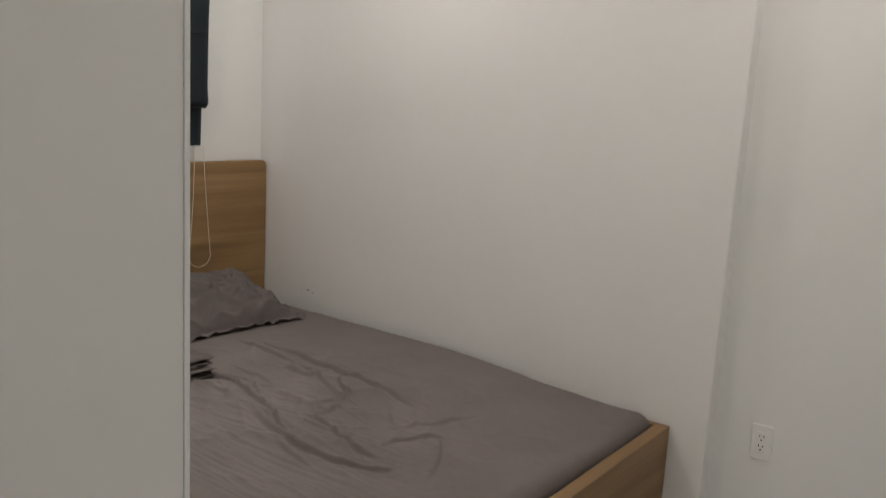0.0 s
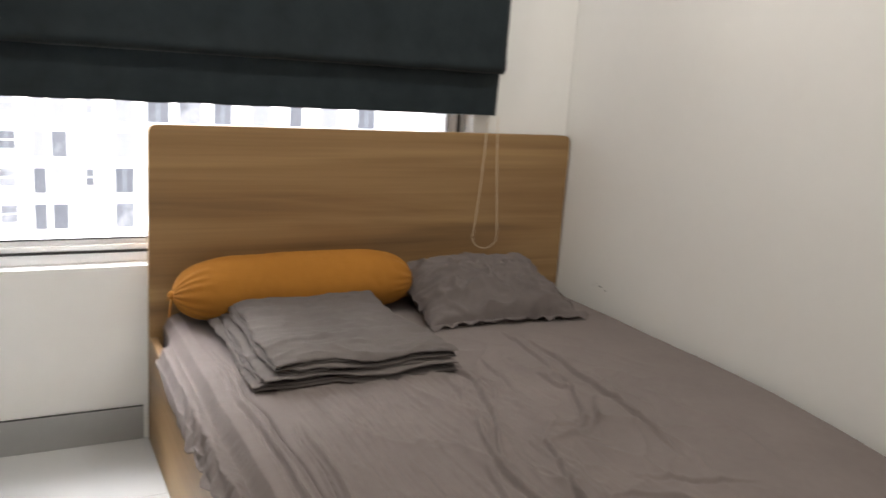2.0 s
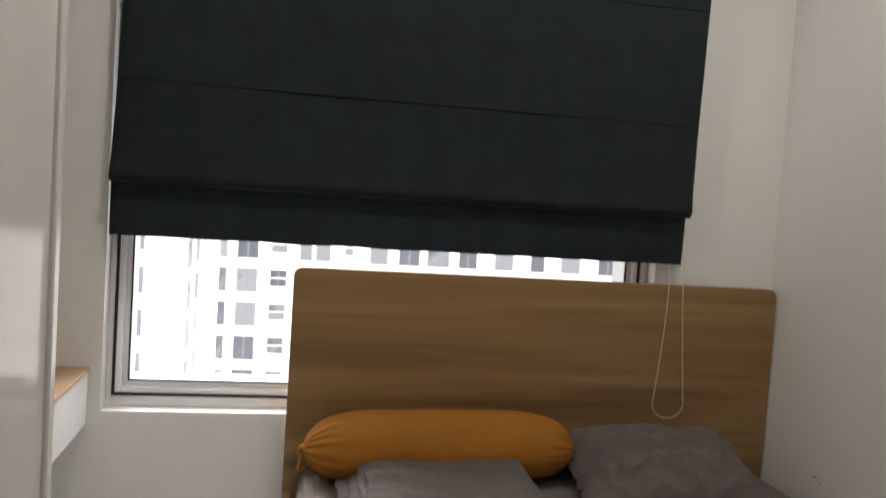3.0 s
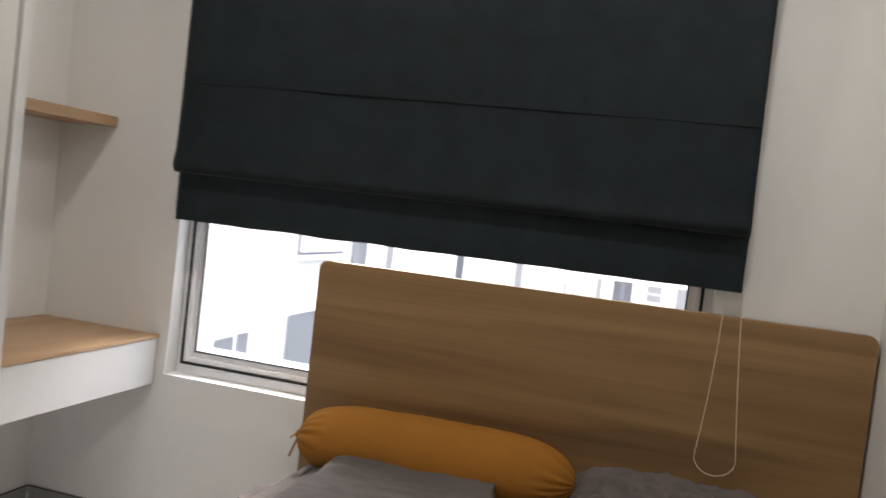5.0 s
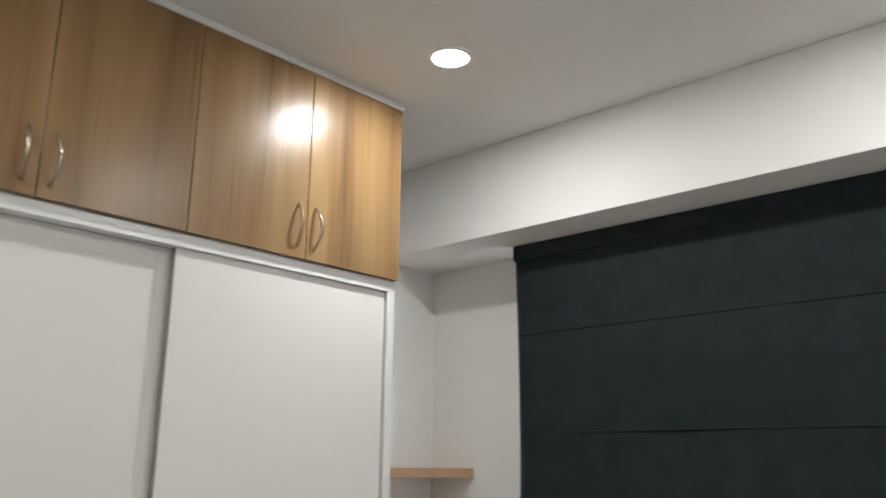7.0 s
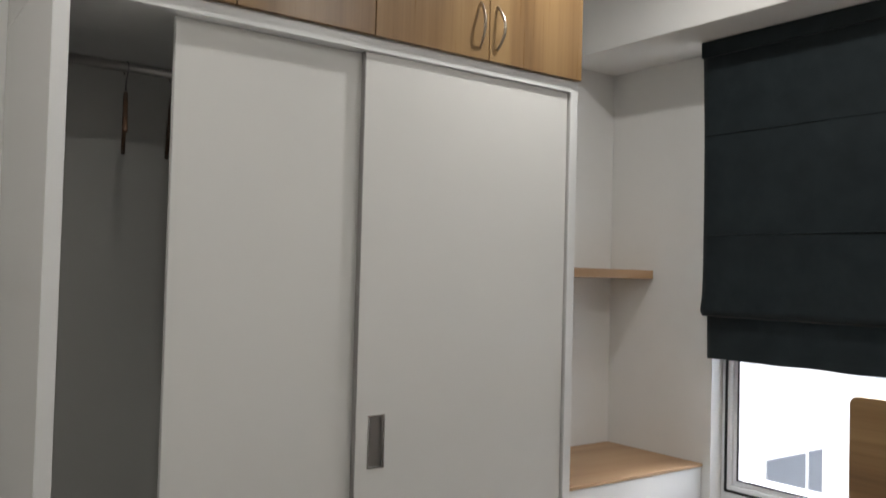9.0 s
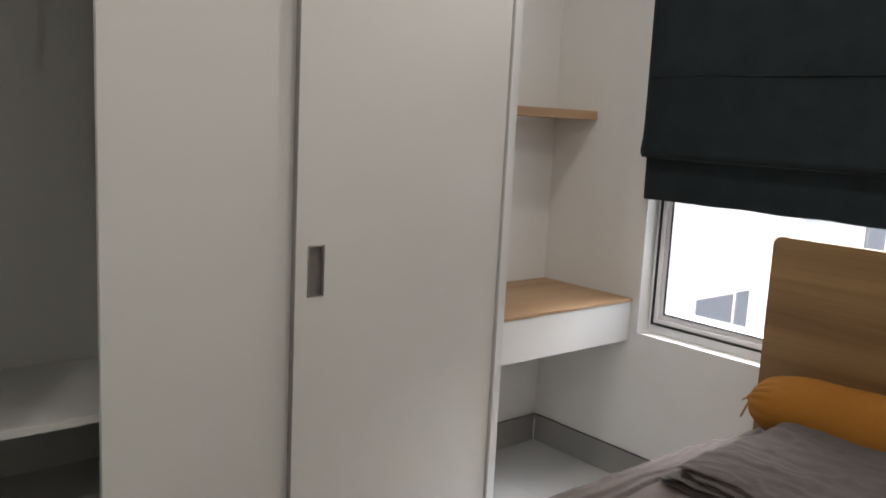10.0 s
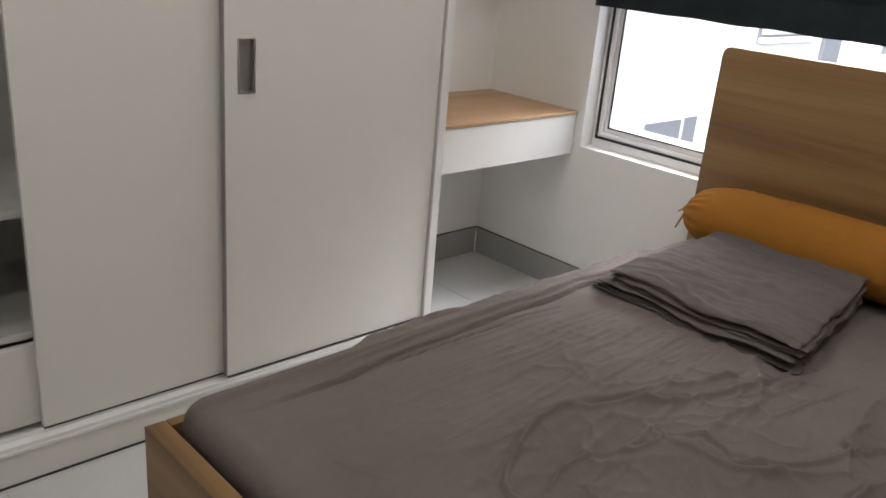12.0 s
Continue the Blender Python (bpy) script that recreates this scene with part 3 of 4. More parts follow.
def sheet_mesh():
    """The fitted sheet: flat creased top, soft edges, and a ruffled fall over the aisle rail."""
    nu, nv, ns = 470, 520, 76
    verts = []
    R = 0.045
    drop_rows, arc_rows = 8, 14
    ys, falls = [], []
    for k in range(drop_rows):
        ys.append(MY0 + 0.004 * math.sin(3 * k / drop_rows))
        falls.append(-R - 0.13 * (1 - k / drop_rows))
    for k in range(arc_rows):
        a = math.pi / 2 * (1 - k / arc_rows)
        ys.append(MY0 + R * (1 - math.sin(a)))
        falls.append(-R * (1 - math.cos(a)))
    flat_rows = nv + 1 - drop_rows - arc_rows
    ys += list(np.linspace(MY0 + R, MY1, flat_rows))
    falls += [0.0] * flat_rows
    ys = np.array(ys)
    top_x = np.linspace(MX1, -1.565, nu - ns + 1)
    gx, gy = np.meshgrid(top_x, ys, indexing="ij")
    wob = np.array([[0.010 * noise.noise((p * 6, q * 6, 1.5)) for q in ys] for p in top_x])
    gz = crease_height(gx + wob, gy + wob[::-1])
    ridge = np.zeros_like(gz)
    for i, x in enumerate(top_x):
        for j, y in enumerate(ys):
            near = max(0.0, 1 - ((x + 0.85) / 0.62) ** 2) * max(0.0, 1 - ((y + 1.22) / 0.72) ** 2)
            if near > 0.02:
                wx, wy = x + 0.05 * noise.noise((x * 4, y * 4, 8)), y + 0.05 * noise.noise((x * 4, y * 4, 12))
                n1 = 1 - abs(noise.noise((wx * 5.0 + wy * 1.5, wy * 2.6 - wx * 1.0, 21)))
                n2 = 1 - abs(noise.noise((wx * 10.0 - wy * 5, wy * 7.0 + wx * 3.0, 33)))
                ridge[i, j] = near * (0.019 * n1 ** 8 + 0.008 * n2 ** 7)
    for i, x in enumerate(top_x):
        for j, y in enumerate(ys):
            foot = max(0.0, 1 - (y - MY0) / R)
            z = MT + falls[j] + gz[i, j] * (1 - foot) + ridge[i, j] * (1 - foot)
            z += 0.007 * noise.noise((x * 2.3, y * 2.3, 0)) + 0.0022 * noise.noise((x * 9, y * 9, 3))
            rib = max(0.0, min(1, (-0.62 - x) * 2.2)) * max(0.0, min(1, (x + 1.5) * 8)) * max(0.0, min(1, (y + 1.98) * 3)) * max(0.12, min(1, (-0.75 - y) * 4))
            lean = x + 0.12 * (y + 1.2) * max(0.0, x + 1.25) * 3
            z += 0.0066 * rib * ((1 - abs(noise.noise((lean * 40, y * 2.2 + x * 3, 7)))) ** 3 + 0.7 * (1 - abs(noise.noise((lean * 19, y * 1.8, 17)))) ** 4 - 0.5)
            z -= 0.044 * float(smooth_step(1.15, 1.98, -y) * (0.35 + 0.65 * smooth_step(-1.5, -0.3, x)))
            if x > MX1 - 0.03:
                z -= (x - (MX1 - 0.03)) * 0.5
            verts.append((x, y, z))
    rows = nu - ns + 1
    hem = []
    for k in range(1, ns + 1):
        t = k / ns
        for j, y in enumerate(ys):
            v = (y - MY0) / (MY1 - MY0)
            foot = max(0.0, 1 - (y - MY0) / R)
            over = float(smooth_step(0.07, 0.3, v) * (1 - smooth_step(0.86, 0.97, v)))
            low = 0.395 - 0.05 * float(smooth_step(0.2, 0.62, v) * (1 - smooth_step(0.74, 0.95, v))) + 0.02 * noise.noise((y * 6, 1, 1)) * over
            x_in, z_in = -1.614 - 0.012 * over, 0.34 + 0.06 * over
            line = [(-1.565, MT), (-1.598, MT - 0.012), (x_in, MT - 0.045 + 0.012 * over), (x_in - 0.004 - 0.03 * over, z_in + 0.01 + 0.012 * over), (x_in - 0.004 - 0.046 * over, z_in - 0.005 + 0.008 * over), (x_in - 0.004 - 0.05 * over, (z_in - 0.04) * (1 - over) + low * over)]
            f = t * (len(line) - 1)
            i = min(int(f), len(line) - 2)
            g = f - i
            g = g * g * (3 - 2 * g) * 0.4 + g * 0.6
            x = line[i][0] * (1 - g) + line[i + 1][0] * g
            z = line[i][1] * (1 - g) + line[i + 1][1] * g
            z += falls[j] * 0.8
            x += 0.012 * foot * t
            r = min(1, t * 1.6) * (0.25 + 0.75 * over) * (1.1 - 0.85 * float(smooth_step(0.56, 0.72, v)))
            hm = float(smooth_step(0.4, 0.8, t)) * 0.85 + 0.15
            x -= r * (0.018 * abs(noise.noise((y * 4 + 2.5 * t, t * 1.5, 5))) + hm * 0.016 * noise.noise((y * 19 + 3 * t, t * 3, 9)) + 0.004 * noise.noise((y * 50, t * 7, 2)))
            z += r * hm * (0.022 * noise.noise((y * 9 + t * 3, t * 2, 11)) + 0.006 * noise.noise((y * 30, t * 5, 4)))
            z += 0.010 * over * min(1, t * 3) * math.sin(15 * t + 1.8 * noise.noise((y * 1.2, 0.4, 6)) + 1.0 * y)
            e = gz[-1, j] * max(0.0, 1 - t * 4)
            verts.append((x, y, z + e + 0.007 * noise.noise((x * 2.3, y * 2.3, 0)) * (1 - t)))
    cols = nv + 1
    faces = [(i * cols + j, i * cols + j + 1, (i + 1) * cols + j + 1, (i + 1) * cols + j) for i in range(nu) for j in range(nv)]
    me = bpy.data.meshes.new("bed_sheet")
    me.from_pydata(verts, [], faces)
    for p in me.polygons:
        p.use_smooth = True
    me.materials.append(SHEET)
    return me


sheet = tagged(new("bed_sheet", sheet_mesh()), "rumpled warm grey cotton bed sheet falling over the rail", "bed sheet")
thick = sheet.modifiers.new("thickness", "SOLIDIFY")
thick.thickness, thick.offset = 0.0025, -1.0


def cushion(u, v, side, wx, wy, h, seed):
    """One face of a soft pillow, with pulled corners and puckers."""
    a, b = 2 * u - 1, 2 * v - 1
    bb = min(1.0, abs(b) / (0.88 if b < 0 else 1.0))
    aa = min(1.0, abs(a) / (0.92 if a > 0 else 0.97))
    body = max(0.0, (1 - aa ** 3.6) * (1 - bb ** 3.0)) ** 0.6
    pinch = 1 - 0.08 * (1 - abs(b) ** 2) * abs(a) ** 3
    pinch_y = 1 - 0.10 * (1 - abs(a) ** 2) * abs(b) ** 3
    n = noise.noise((a * 2.2 + seed, b * 2.2, seed)) * 0.022
    pucker = max(0.0, abs(a) - 0.55) / 0.45
    n += (0.13 if a < 0 else 0.075) * pucker * (abs(noise.noise((a * 2.0 + b, b * 6, seed))) - 0.25) + 0.034 * ((1 - abs(noise.noise((a * 2.6 + b * 2, b * 3 - a, seed + 2)))) ** 6 - 0.15) + 0.008 * (1 - abs(noise.noise((a * 5 - b * 3, b * 6 + a, seed + 6)))) ** 7 + 0.004 * noise.noise((a * 9 + seed, b * 7, seed))
    end = max(0.0, -a - 0.4) / 0.6
    n += 0.05 * end * math.sin(9 * b + 2.5 * a + 2.2 * noise.noise((a * 3, b * 2, seed + 1))) * (0.6 + 0.4 * noise.noise((b * 4, a, seed + 5)))
    n += 0.02 * max(0.0, -b - 0.35) * math.sin(10 * a + 4 * b + 2 * noise.noise((a * 4, b * 2, seed + 9)))
    edge = noise.noise((a * 7, b * 7, seed + 4)) * 0.012 * max(abs(a), abs(b)) ** 5
    lip = 0.03 * max(0.0, -b - 0.8) / 0.2 + 0.035 * max(0.0, a - 0.85) / 0.15
    return Vector((a * wx / 2 * pinch + edge, b * wy / 2 * pinch_y + edge, side * h / 2 * body + n * body + edge * 0.7 + lip * (0.5 * noise.noise((a * 3, b * 3, seed)) + 0.5 * noise.noise((a * 9, b * 5, seed + 7)) + 0.25)))


def pillow_mesh(wx, wy, h, seed):
    b = grid_mesh(lambda u, v: cushion(u, v, 1, wx, wy, h, seed), 96, 72)
    low = grid_mesh(lambda u, v: cushion(u, v, -1, wx, wy, h * 0.8, seed), 96, 72)
    me = bpy.data.meshes.new("lower_face")
    low.to_mesh(me)
    low.free()
    b.from_mesh(me)
    bpy.data.meshes.remove(me)
    bmesh.ops.remove_doubles(b, verts=b.verts[:], dist=0.002)
    return b


bm = pillow_mesh(0.64, 0.47, 0.18, 3.0)
bmesh.ops.transform(bm, matrix=pose(-0.485, -0.262, MT + 0.058, 13, 0, -3), verts=bm.verts[:])
pillow = part("pillow", bm, PILLOW, None, smooth=True)
tagged(pillow, "soft creased grey cotton pillow leaning on the headboard", "pillow")

# bolster
bol = thing("bolster", (-1.2, -0.17, MT), "mustard yellow bolster pillow with tied ends", "bolster")
BL, BR = 0.855, 0.114


def bolster_shape(u, v):
    t = 2 * v - 1
    t = math.copysign(1 - (1 - abs(t)) ** 1.5, t)
    a = 2 * math.pi * u
    e = abs(t)
    r = max(BR * (1 - e ** (5.5 if t > 0 else 5.8)) ** 0.58 if e < 1 else 0.0, 0.008)
    gather = max(0.0, (e - 0.72) / 0.28)
    r *= 1 + 0.085 * gather * (math.sin(a * 17 + 5 * noise.noise((math.cos(a), math.sin(a), t)))) + 0.03 * noise.noise((t * 3, math.cos(a), math.sin(a)))
    r *= 1 + 0.012 * noise.noise((t * 14, math.cos(a) * 3, math.sin(a) * 3))
    flat = 0.9 if math.sin(a) < 0 else 1.0
    return (t * BL / 2, r * math.cos(a) * 1.03, r * math.sin(a) * flat + 0.007 * (1 - t * t) - 0.003)


bm = grid_mesh(bolster_shape, 96, 96, wrap_u=True)
B_POSE = pose(-1.181, -0.172, MT + BR * 0.9 + 0.004, 0, -0.6, 1)
bmesh.ops.transform(bm, matrix=B_POSE, verts=bm.verts[:])
part("cover", bm, MUSTARD, bol, "mustard cotton cover", True)
for side in (-1, 1):
    bm = bmesh.new()
    bmesh.ops.create_uvsphere(bm, u_segments=12, v_segments=8, radius=0.014, matrix=B_POSE @ Matrix.Translation((side * BL / 2, 0, 0)))
    tube(bm, [B_POSE @ Vector((side * (BL / 2 + 0.003 * k), -0.006 * k, -0.013 * k)) for k in range(6)], 0.0032, 6)
    tube(bm, [B_POSE @ Vector((side * (BL / 2 + 0.006 * k), -0.008 * k, 0.003 * k - 0.002 * k * k)) for k in range(4)], 0.0025, 6)
    part("tied_end", bm, MUSTARD, bol, "knotted ends of the cover", True)

# folded blanket
blanket = thing("folded_blanket", (-1.22, -0.56, MT), "grey cotton blanket folded into a flat square stack", "blanket")
LAYERS = 8


def fold_shape(k):
    """One folded leaf of the blanket: a thin soft slab with a wavy rim."""
    wx, wy = 0.515 + rng.uniform(-0.008, 0.008), 0.575 + rng.uniform(-0.012, 0.012)
    if k < 4:
        wx += 0.065 - 0.012 * k
    h = 0.0074 + rng.uniform(-0.0008, 0.0008)

    def spread(s):
        return math.copysign(1 - (1 - abs(s)) ** 1.9, s)

    def face(side):
        def fn(u, v):
            a, b = spread(2 * u - 1), spread(2 * v - 1)
            body = max(0.0, (1 - abs(a) ** 22) * (1 - abs(b) ** 26)) ** 0.5
            c = 1 - 0.012 * (a * a * b * b) ** 4
            x, y = a * wx / 2 * c, b * wy / 2 * c
            x += 0.016 * noise.noise((a * 1.2 + k * 7, b * 1.6, k)) + (0.007 * noise.noise((a * 4, b * 5, k * 3)) + 0.004 * noise.noise((a * 4, b * 13, k * 3 + 5))) * abs(a) ** 3
            y += 0.016 * noise.noise((a * 1.4 + k * 3, b * 1.2, k + 9)) + (0.009 * noise.noise((a * 5, b * 4, k * 5)) + 0.005 * noise.noise((a * 14, b * 4, k * 5 + 3))) * abs(b) ** 3
            x += 0.04 * (-b) * max(0.0, a)
            rim = max(abs(a), abs(b)) ** 8
            z = h / 2 * (1 + side * body) + 0.007 * noise.noise((x * 4.5, y * 4.5, k * 0.1))
            z += 0.008 * rim * noise.noise((a * 2.2, b * 2.2, k * 0.08)) + 0.0035 * rim * noise.noise((a * 7, b * 7, k * 0.9))
            z -= 0.0008 * k * rim
            z += 0.05 * max(0.0, b - 0.25) ** 1.5 * (0.65 + 0.35 * a) - 0.010 * max(0.0, -b - 0.75) * (1 + 0.12 * k)
            z += 0.016 * noise.noise((x * 3.2 + 3, y * 4.2, 0.3))
            if side > 0:
                z += (0.0055 if k == LAYERS - 1 else 0.0006) * (noise.noise((x * 11 + 4, y * 19, k)) + 0.5 * noise.noise((x * 20, y * 52, k + 3))) * body
                z += (0.0105 if k == LAYERS - 1 else 0.002) * ((1 - abs(noise.noise((x * 3 + 2, y * 11, k + 4)))) ** 10 + 0.6 * (1 - abs(noise.noise((x * 7 + 2, y * 20, k + 8)))) ** 8) * body
                z += 0.005 * math.exp(-((y + 0.12 + 0.04 * noise.noise((x * 4, 1, 1))) / 0.01) ** 2) * body
            return (x, y, z)

        return grid_mesh(fn, 84, 84)

    m = face(1)
    low = face(-1)
    me = bpy.data.meshes.new("under_face")
    low.to_mesh(me)
    low.free()
    m.from_mesh(me)
    bpy.data.meshes.remove(me)
    bmesh.ops.remove_doubles(m, verts=m.verts[:], dist=0.0006)
    return m


FOLD_SHIFT = [(-0.024, -0.016), (-0.034, -0.004), (-0.026, 0.006), (-0.02, -0.01), (0.006, 0.004), (-0.004, -0.008), (0.004, 0.006), (0.002, 0.0)]
for k in range(LAYERS):
    bm = fold_shape(k)
    dx, dy = FOLD_SHIFT[k]
    bmesh.ops.transform(bm, matrix=pose(-1.19 + dx, -0.53 + dy, MT + 0.007 + 0.0098 * k, 0, 0, rng.uniform(-1.8, 1.8)), verts=bm.verts[:])
    part("fold", bm, BLANKET, blanket, smooth=True)

# ---- roman blind ----
BLX0, BLX1 = -2.207, -0.374
blind = thing("roman_blind", ((BLX0 + BLX1) / 2, -0.12, 1.168), "charcoal fabric roman blind, lowered most of the way", "blind")


def blind_panel(z0, z1, y0, y1, amp, seed, hem=0.0, taper=1.0):
    def fn(u, v):
        x = BLX0 + (BLX1 - BLX0) * u
        z = z0 + (z1 - z0) * v
        wob = amp * noise.noise((x * 2.2, z * 3, seed)) * (1 - v ** 3)
        drawn_in = 1 - (1 - v) ** 2
        pinch = taper * drawn_in * ((1 - u) * 0.034 - u * 0.014)
        z += hem * noise.noise((x * 7, seed, 2)) * (1 - v)
        belly = -0.008 * taper * math.exp(-((v - 0.02) / 0.04) ** 2) + 0.014 * taper * max(0.0, 1 - v / 0.025) ** 2
        return (x + pinch, y0 + (y1 - y0) * v + wob + belly, z)

    return thicken(grid_mesh(fn, 90, 110), 0.003)


part("main_panel", blind_panel(1.326, 2.341, -0.092, -0.15, 0.006, 1.0, 0.003), BLIND, blind, smooth=True)
part("lower_fold", blind_panel(1.168, 1.35, -0.05, -0.056, 0.003, 4.0, 0.003, 0.0), BLIND, blind, smooth=True)
for z in (1.627, 1.996):
    s = (z - 1.328) / 1.013
    d = 1 - (1 - s) ** 2
    part("rod_pocket", boxed(BLX0 + 0.004 + 0.034 * d, BLX1 - 0.004 - 0.014 * d, -0.0955 - 0.058 * s, -0.0905 - 0.058 * s, z - 0.002, z + 0.002, bevel=0.001), BLIND, blind, "sewn rod pocket")
part("heading_band", boxed(BLX0 + 0.034, BLX1 - 0.014, -0.162, -0.149, 2.28, 2.34, bevel=0.003), BLIND, blind, "dark heading band")
bm = bmesh.new()
loop = []
CX0, CX1, CZ0, CZ1 = -0.418, -0.371, 0.646, 1.17
for k in range(24):
    a = math.pi * k / 23
    loop.append((-0.389 - 0.056 * math.cos(a), -0.066, CZ0 + 0.05 - 0.05 * math.sin(a)))
left_leg = [(CX0 - 0.027 * s ** 1.4 + 0.004 * math.sin(3.1 * s), -0.066, CZ1 + (CZ0 + 0.05 - CZ1) * s) for s in [k / 14 for k in range(14)]]
right_leg = [(CX1 + 0.038 * s ** 1.3, -0.066, CZ1 + (CZ0 + 0.05 - CZ1) * s) for s in [k / 14 for k in range(13, -1, -1)]]
tube(bm, left_leg + loop + right_leg, 0.0014, 6)
part("bead_chain", bm, STRING, blind, "cream looped pull chain", True)

# ---- wall fittings ----
outlet = thing("power_outlet", (XB, -2.345, 0.385), "white double power outlet on the wall", "outlet")
part("plate", boxed(XB - 0.008, XB, -2.38, -2.313, 0.331, 0.446, bevel=0.003), PLASTIC, outlet)
insert = part("insert", boxed(XB - 0.0105, XB - 0.0075, -2.363, -2.33, 0.354, 0.423, bevel=0.0015), PLASTIC, outlet)
for z in (0.372, 0.405):
    bm = bmesh.new()
    for y in (-2.353, -2.34):
        box(bm, XB - 0.0112, XB - 0.01, y - 0.0015, y + 0.0015, z + 0.001, z + 0.009)
    box(bm, XB - 0.0112, XB - 0.01, -2.349, -2.344, z - 0.010, z - 0.005)
    part("slots", bm, SLOT, insert, "dark socket slots")
switch = thing("light_switch", (XW, -2.43, 1.39), "small grey wall switch beside the wardrobe", "switch")
part("plate", boxed(XW, XW + 0.008, -2.465, -2.395, 1.375, 1.405, bevel=0.002), CHROME, switch)

SCUFF = material("grey_scuff", (0.3, 0.29, 0.28), 0.8)
for y, z, w in ((-0.309, 0.541, 0.006), (-0.335, 0.534, 0.011), (-0.29, 0.53, 0.004), (-0.365, 0.526, 0.008)):
    bm = bmesh.new()
    bm.faces.new([bm.verts.new((-0.0006, y + w * math.cos(a) * rng.uniform(0.7, 1.2), z + 0.3 * w * math.sin(a) * rng.uniform(0.5, 1.2))) for a in [k * 0.7 for k in range(9)]])
    structure("wall_scuff", bm, SCUFF, "small grey scuff on the white wall above the pillow", "scuff")

# ---- outside the window ----
ground = structure("ground", boxed(-1500, 1500, 0.5, 3000, -30.5, -30), GROUND, "pale city ground far below the window", "ground")
wing = thing("building_wing", (-8, 4.8, -30), "white neighbouring wing with grey louvres and glazing", "building")
WXF = -5.0
part("wall", boxed(-11, WXF, 0.6, 9.1, -30, 20), FACADE, wing)
part("corner_panel", boxed(WXF, WXF + 0.06, 8.53, 9.05, -30, 20, bevel=0.01), FACADE_GREY, wing, "grey vertical panel")
louvre = part("louvre_frame", boxed(WXF, WXF + 0.02, 6.78, 8.22, 0.5, 1.6), FACADE_GREY, wing, "grey louvred vent")
part("bottom_rail", boxed(WXF + 0.02, WXF + 0.08, 6.78, 8.22, 0.5, 0.56, bevel=0.005), FACADE, louvre)
for k in range(14):
    y = 6.84 + k * 0.1
    part("louvre_slat", boxed(WXF + 0.02, WXF + 0.06, y, y + 0.036, 0.6, 1.56), FACADE, louvre)
for y0, y1, z1 in ((4.76, 5.44, -0.29), (5.52, 5.76, -0.28), (6.7, 8.18, -0.18)):
    glazing = part("glazing", boxed(WXF - 0.01, WXF + 0.015, y0, y1, -2.4, z1), FACADE_GREY, wing, "blue-grey glazing")
    part("glazing_rail", boxed(WXF + 0.016, WXF + 0.04, y0, y1, -1.02, -0.96), FACADE, glazing)

TY = 78.0
tower = thing("apartment_tower", (10, TY, -30), "white apartment tower with rows of grey windows", "building")
part("wall", boxed(-8.9, 60, TY, TY + 16, -30, 60), FACADE, tower)
side = thing("apartment_block", (-25, TY, -30), "white apartment block beside the tower", "building")
part("wall", boxed(-60, -9.0, 62, TY + 16, -30, 60), FACADE, side)
win_mesh = mesh_of("window", boxed(-0.5, 0.5, -0.06, 0.06, -0.5, 0.5), FACADE_GLASS)
mullion_mesh = mesh_of("mullion", boxed(-0.035, 0.035, -0.085, 0.085, -0.5, 0.5), FACADE_GREY)
bar_mesh = mesh_of("transom", boxed(-0.5, 0.5, -0.09, 0.09, -0.03, 0.03), FACADE)


def far_window(parent, x, y, z, w, h, turn=0.0, bar=False):
    o = new("window", win_mesh)
    o.parent = parent
    o.matrix_basis = Matrix.Translation(Vector((x, y, z)) - parent.location) @ pose(0, 0, 0, 0, 0, turn) @ Matrix.Diagonal((w, 1, h, 1))
    if w > 1.6 or bar:
        t = new("mullion", mullion_mesh)
        t.parent = o
    if bar:
        t = new("transom", bar_mesh)
        t.parent = o
    return o


PITCH = 3.25
COLUMNS = [(-7.25, 0.68), (-5.02, 1.92), (-2.1, 1.5), (0.4, 1.15), (2.03, 1.4), (4.5, 0.8), (7.42, 1.75), (10.4, 2.05), (13.3, 2.2), (16.3, 1.8), (20.0, 1.9), (23.5, 1.4), (27, 2.0), (31, 2.0)]
for row in range(-4, 6):
    z = -4.4 + row * PITCH
    for n, (x, w) in enumerate(COLUMNS):
        if n in (2, 5):
            if (row + n) % 2 or n == 2:
                far_window(tower, x, TY, z + 0.3, w, 1.5, bar=True)
        else:
            far_window(tower, x, TY, z, w, 2.25)
    for y in (66, 72):
        far_window(side, -9.0, y, z, 2.4, 2.2, 90)
    for x in (-12.2, -17, -23):
        far_window(side, x, 62, z - 1.8, 0.7, 2.0)

# ---- floor tiles and skirting pieces ----
JX, JY, TS, GAP = -2.14, -0.42, 0.6, 0.002
tile_meshes = {}


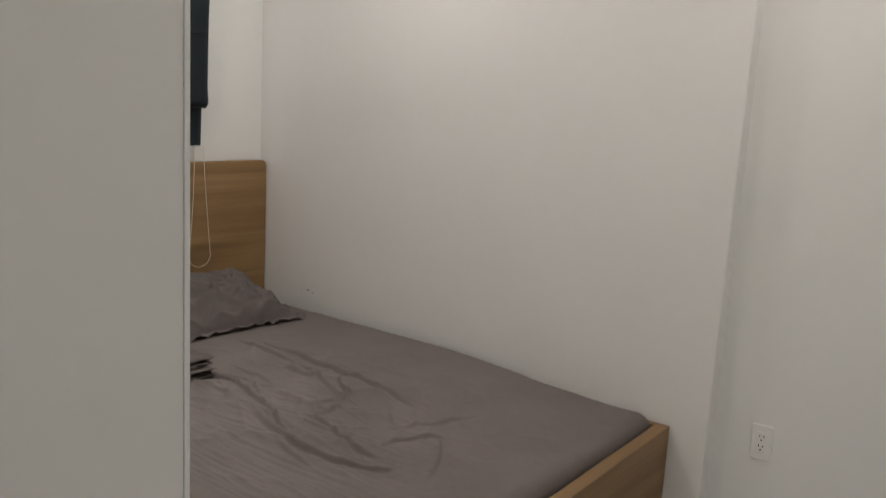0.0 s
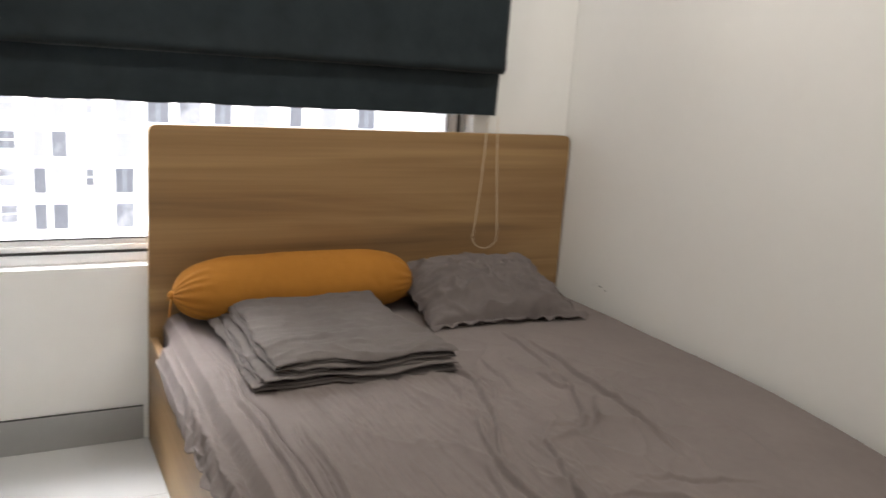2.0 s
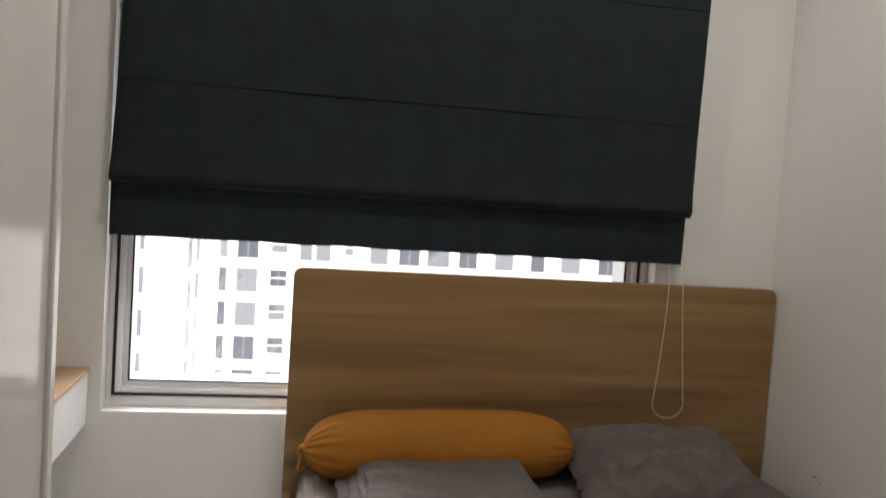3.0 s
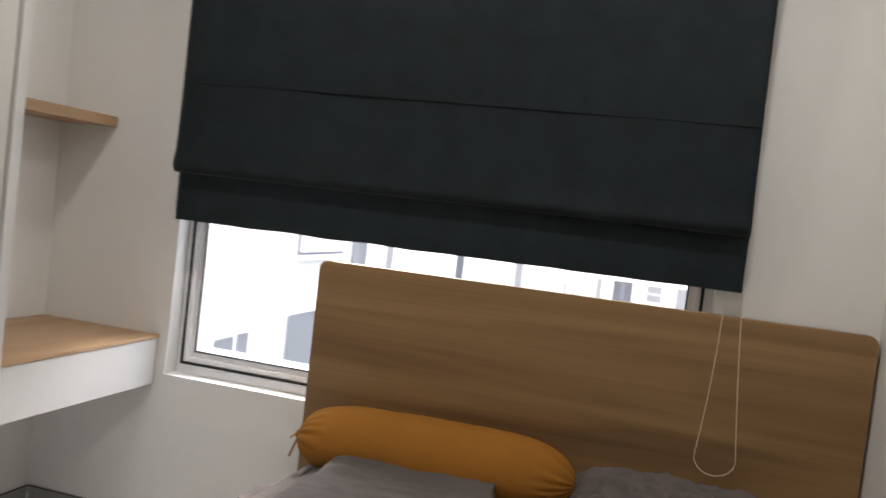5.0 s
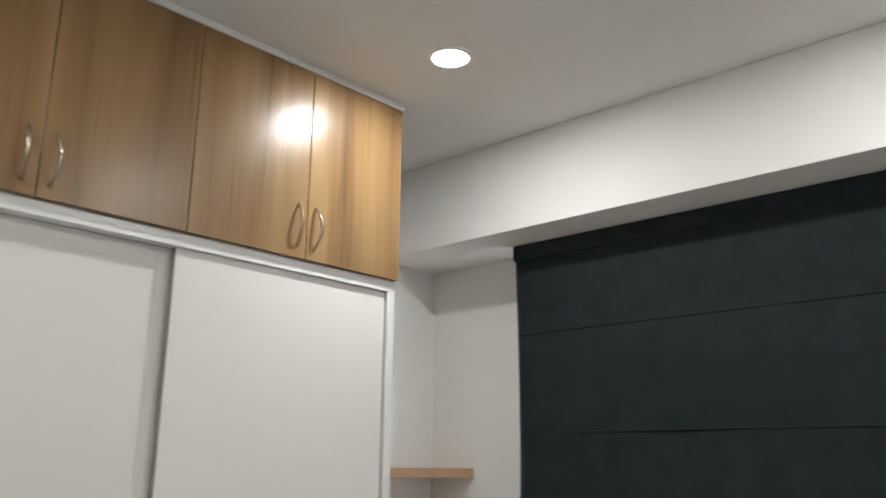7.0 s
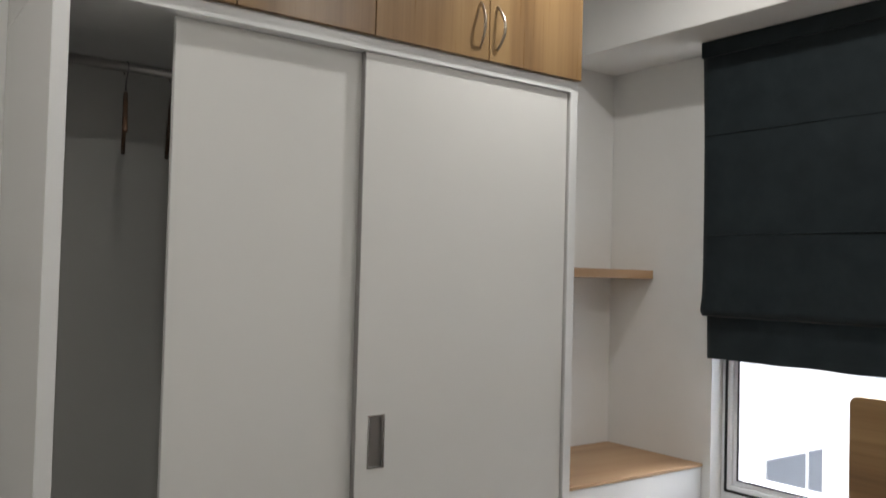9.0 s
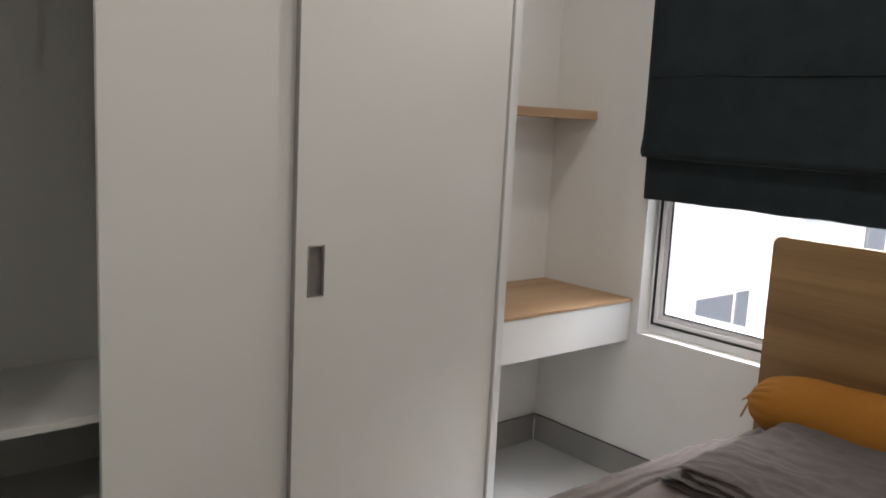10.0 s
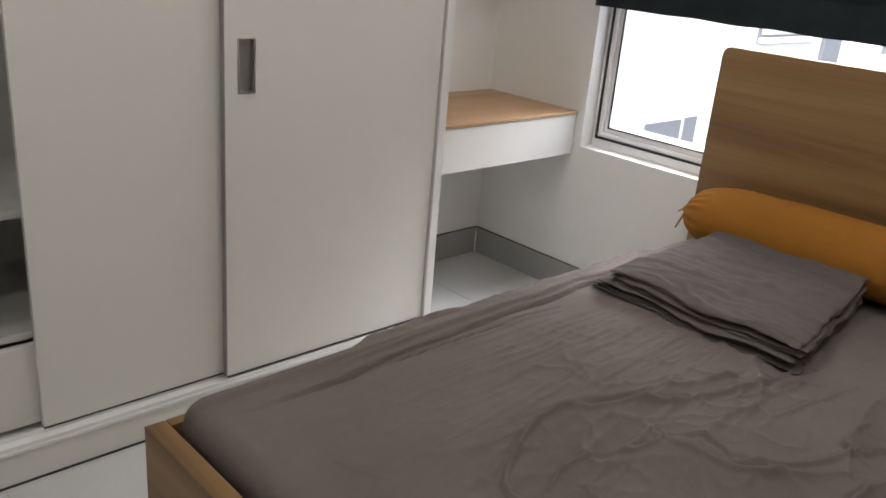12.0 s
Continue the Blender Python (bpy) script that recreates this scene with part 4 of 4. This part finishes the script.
def rect_piece(name, x0, x1, y0, y1, z0, z1, mat, parent):
    key = (round(x1 - x0, 4), round(y1 - y0, 4), round(z1 - z0, 4), mat.name)
    if key not in tile_meshes:
        w, d, h = (x1 - x0) / 2, (y1 - y0) / 2, (z1 - z0) / 2
        tile_meshes[key] = mesh_of(name, boxed(-w, w, -d, d, -h, h, bevel=0.0008, seg=1), mat)
    o = new(name, tile_meshes[key])
    o.parent = parent
    o.location = Vector(((x0 + x1) / 2, (y0 + y1) / 2, (z0 + z1) / 2)) - origin(parent)
    return o


xs = sorted({XW, XB} | {JX + TS * k for k in range(-2, 6) if XW < JX + TS * k < XB})
ys = sorted({YS, 0.0} | {JY + TS * k for k in range(-8, 3) if YS < JY + TS * k < 0})
for i in range(len(xs) - 1):
    for j in range(len(ys) - 1):
        if xs[i + 1] - xs[i] > 0.02 and ys[j + 1] - ys[j] > 0.02:
            rect_piece("tile", xs[i] + GAP / 2, xs[i + 1] - GAP / 2, ys[j] + GAP / 2, ys[j + 1] - GAP / 2, -0.0012, 0.0, TILE, floor)
rect_piece("grout_line", XW, -1.675, -0.0095, 0.0, 0.12, 0.1225, SHADOW_GAP, skirting)
edges = [XW + 0.011, JX, JX + 0.465]
for a, b in zip(edges, edges[1:]):
    rect_piece("skirting_tile", a + 0.0008, b - 0.0008, -0.011, -0.001, 0.0, 0.12, SKIRT, skirting)
for a, b in ((-0.6, -0.011), (Y1 + 0.001, -0.6)):
    rect_piece("skirting_tile", XW + 0.0005, XW + 0.0105, a + 0.0008, b - 0.0008, 0.0, 0.12, SKIRT, skirting)
rect_piece("corner_joint", XW + 0.0105, XW + 0.0155, -0.0155, -0.011, 0.0, 0.1, TRIM, skirting)
rect_piece("grout_line", XW, XW + 0.0085, Y1 + 0.001, -0.012, 0.12, 0.1225, SHADOW_GAP, skirting)
rect_piece("skirting_tile", 0.0, XB - 0.011, STEP - 0.0105, STEP - 0.0005, 0.0, 0.12, SKIRT, skirting)
yy = STEP - 0.011
while yy > YS + 0.05:
    rect_piece("skirting_tile", XB - 0.0105, XB - 0.0005, max(YS, yy - 0.6) + 0.0008, yy - 0.0008, 0.0, 0.12, SKIRT, skirting)
    yy -= 0.6
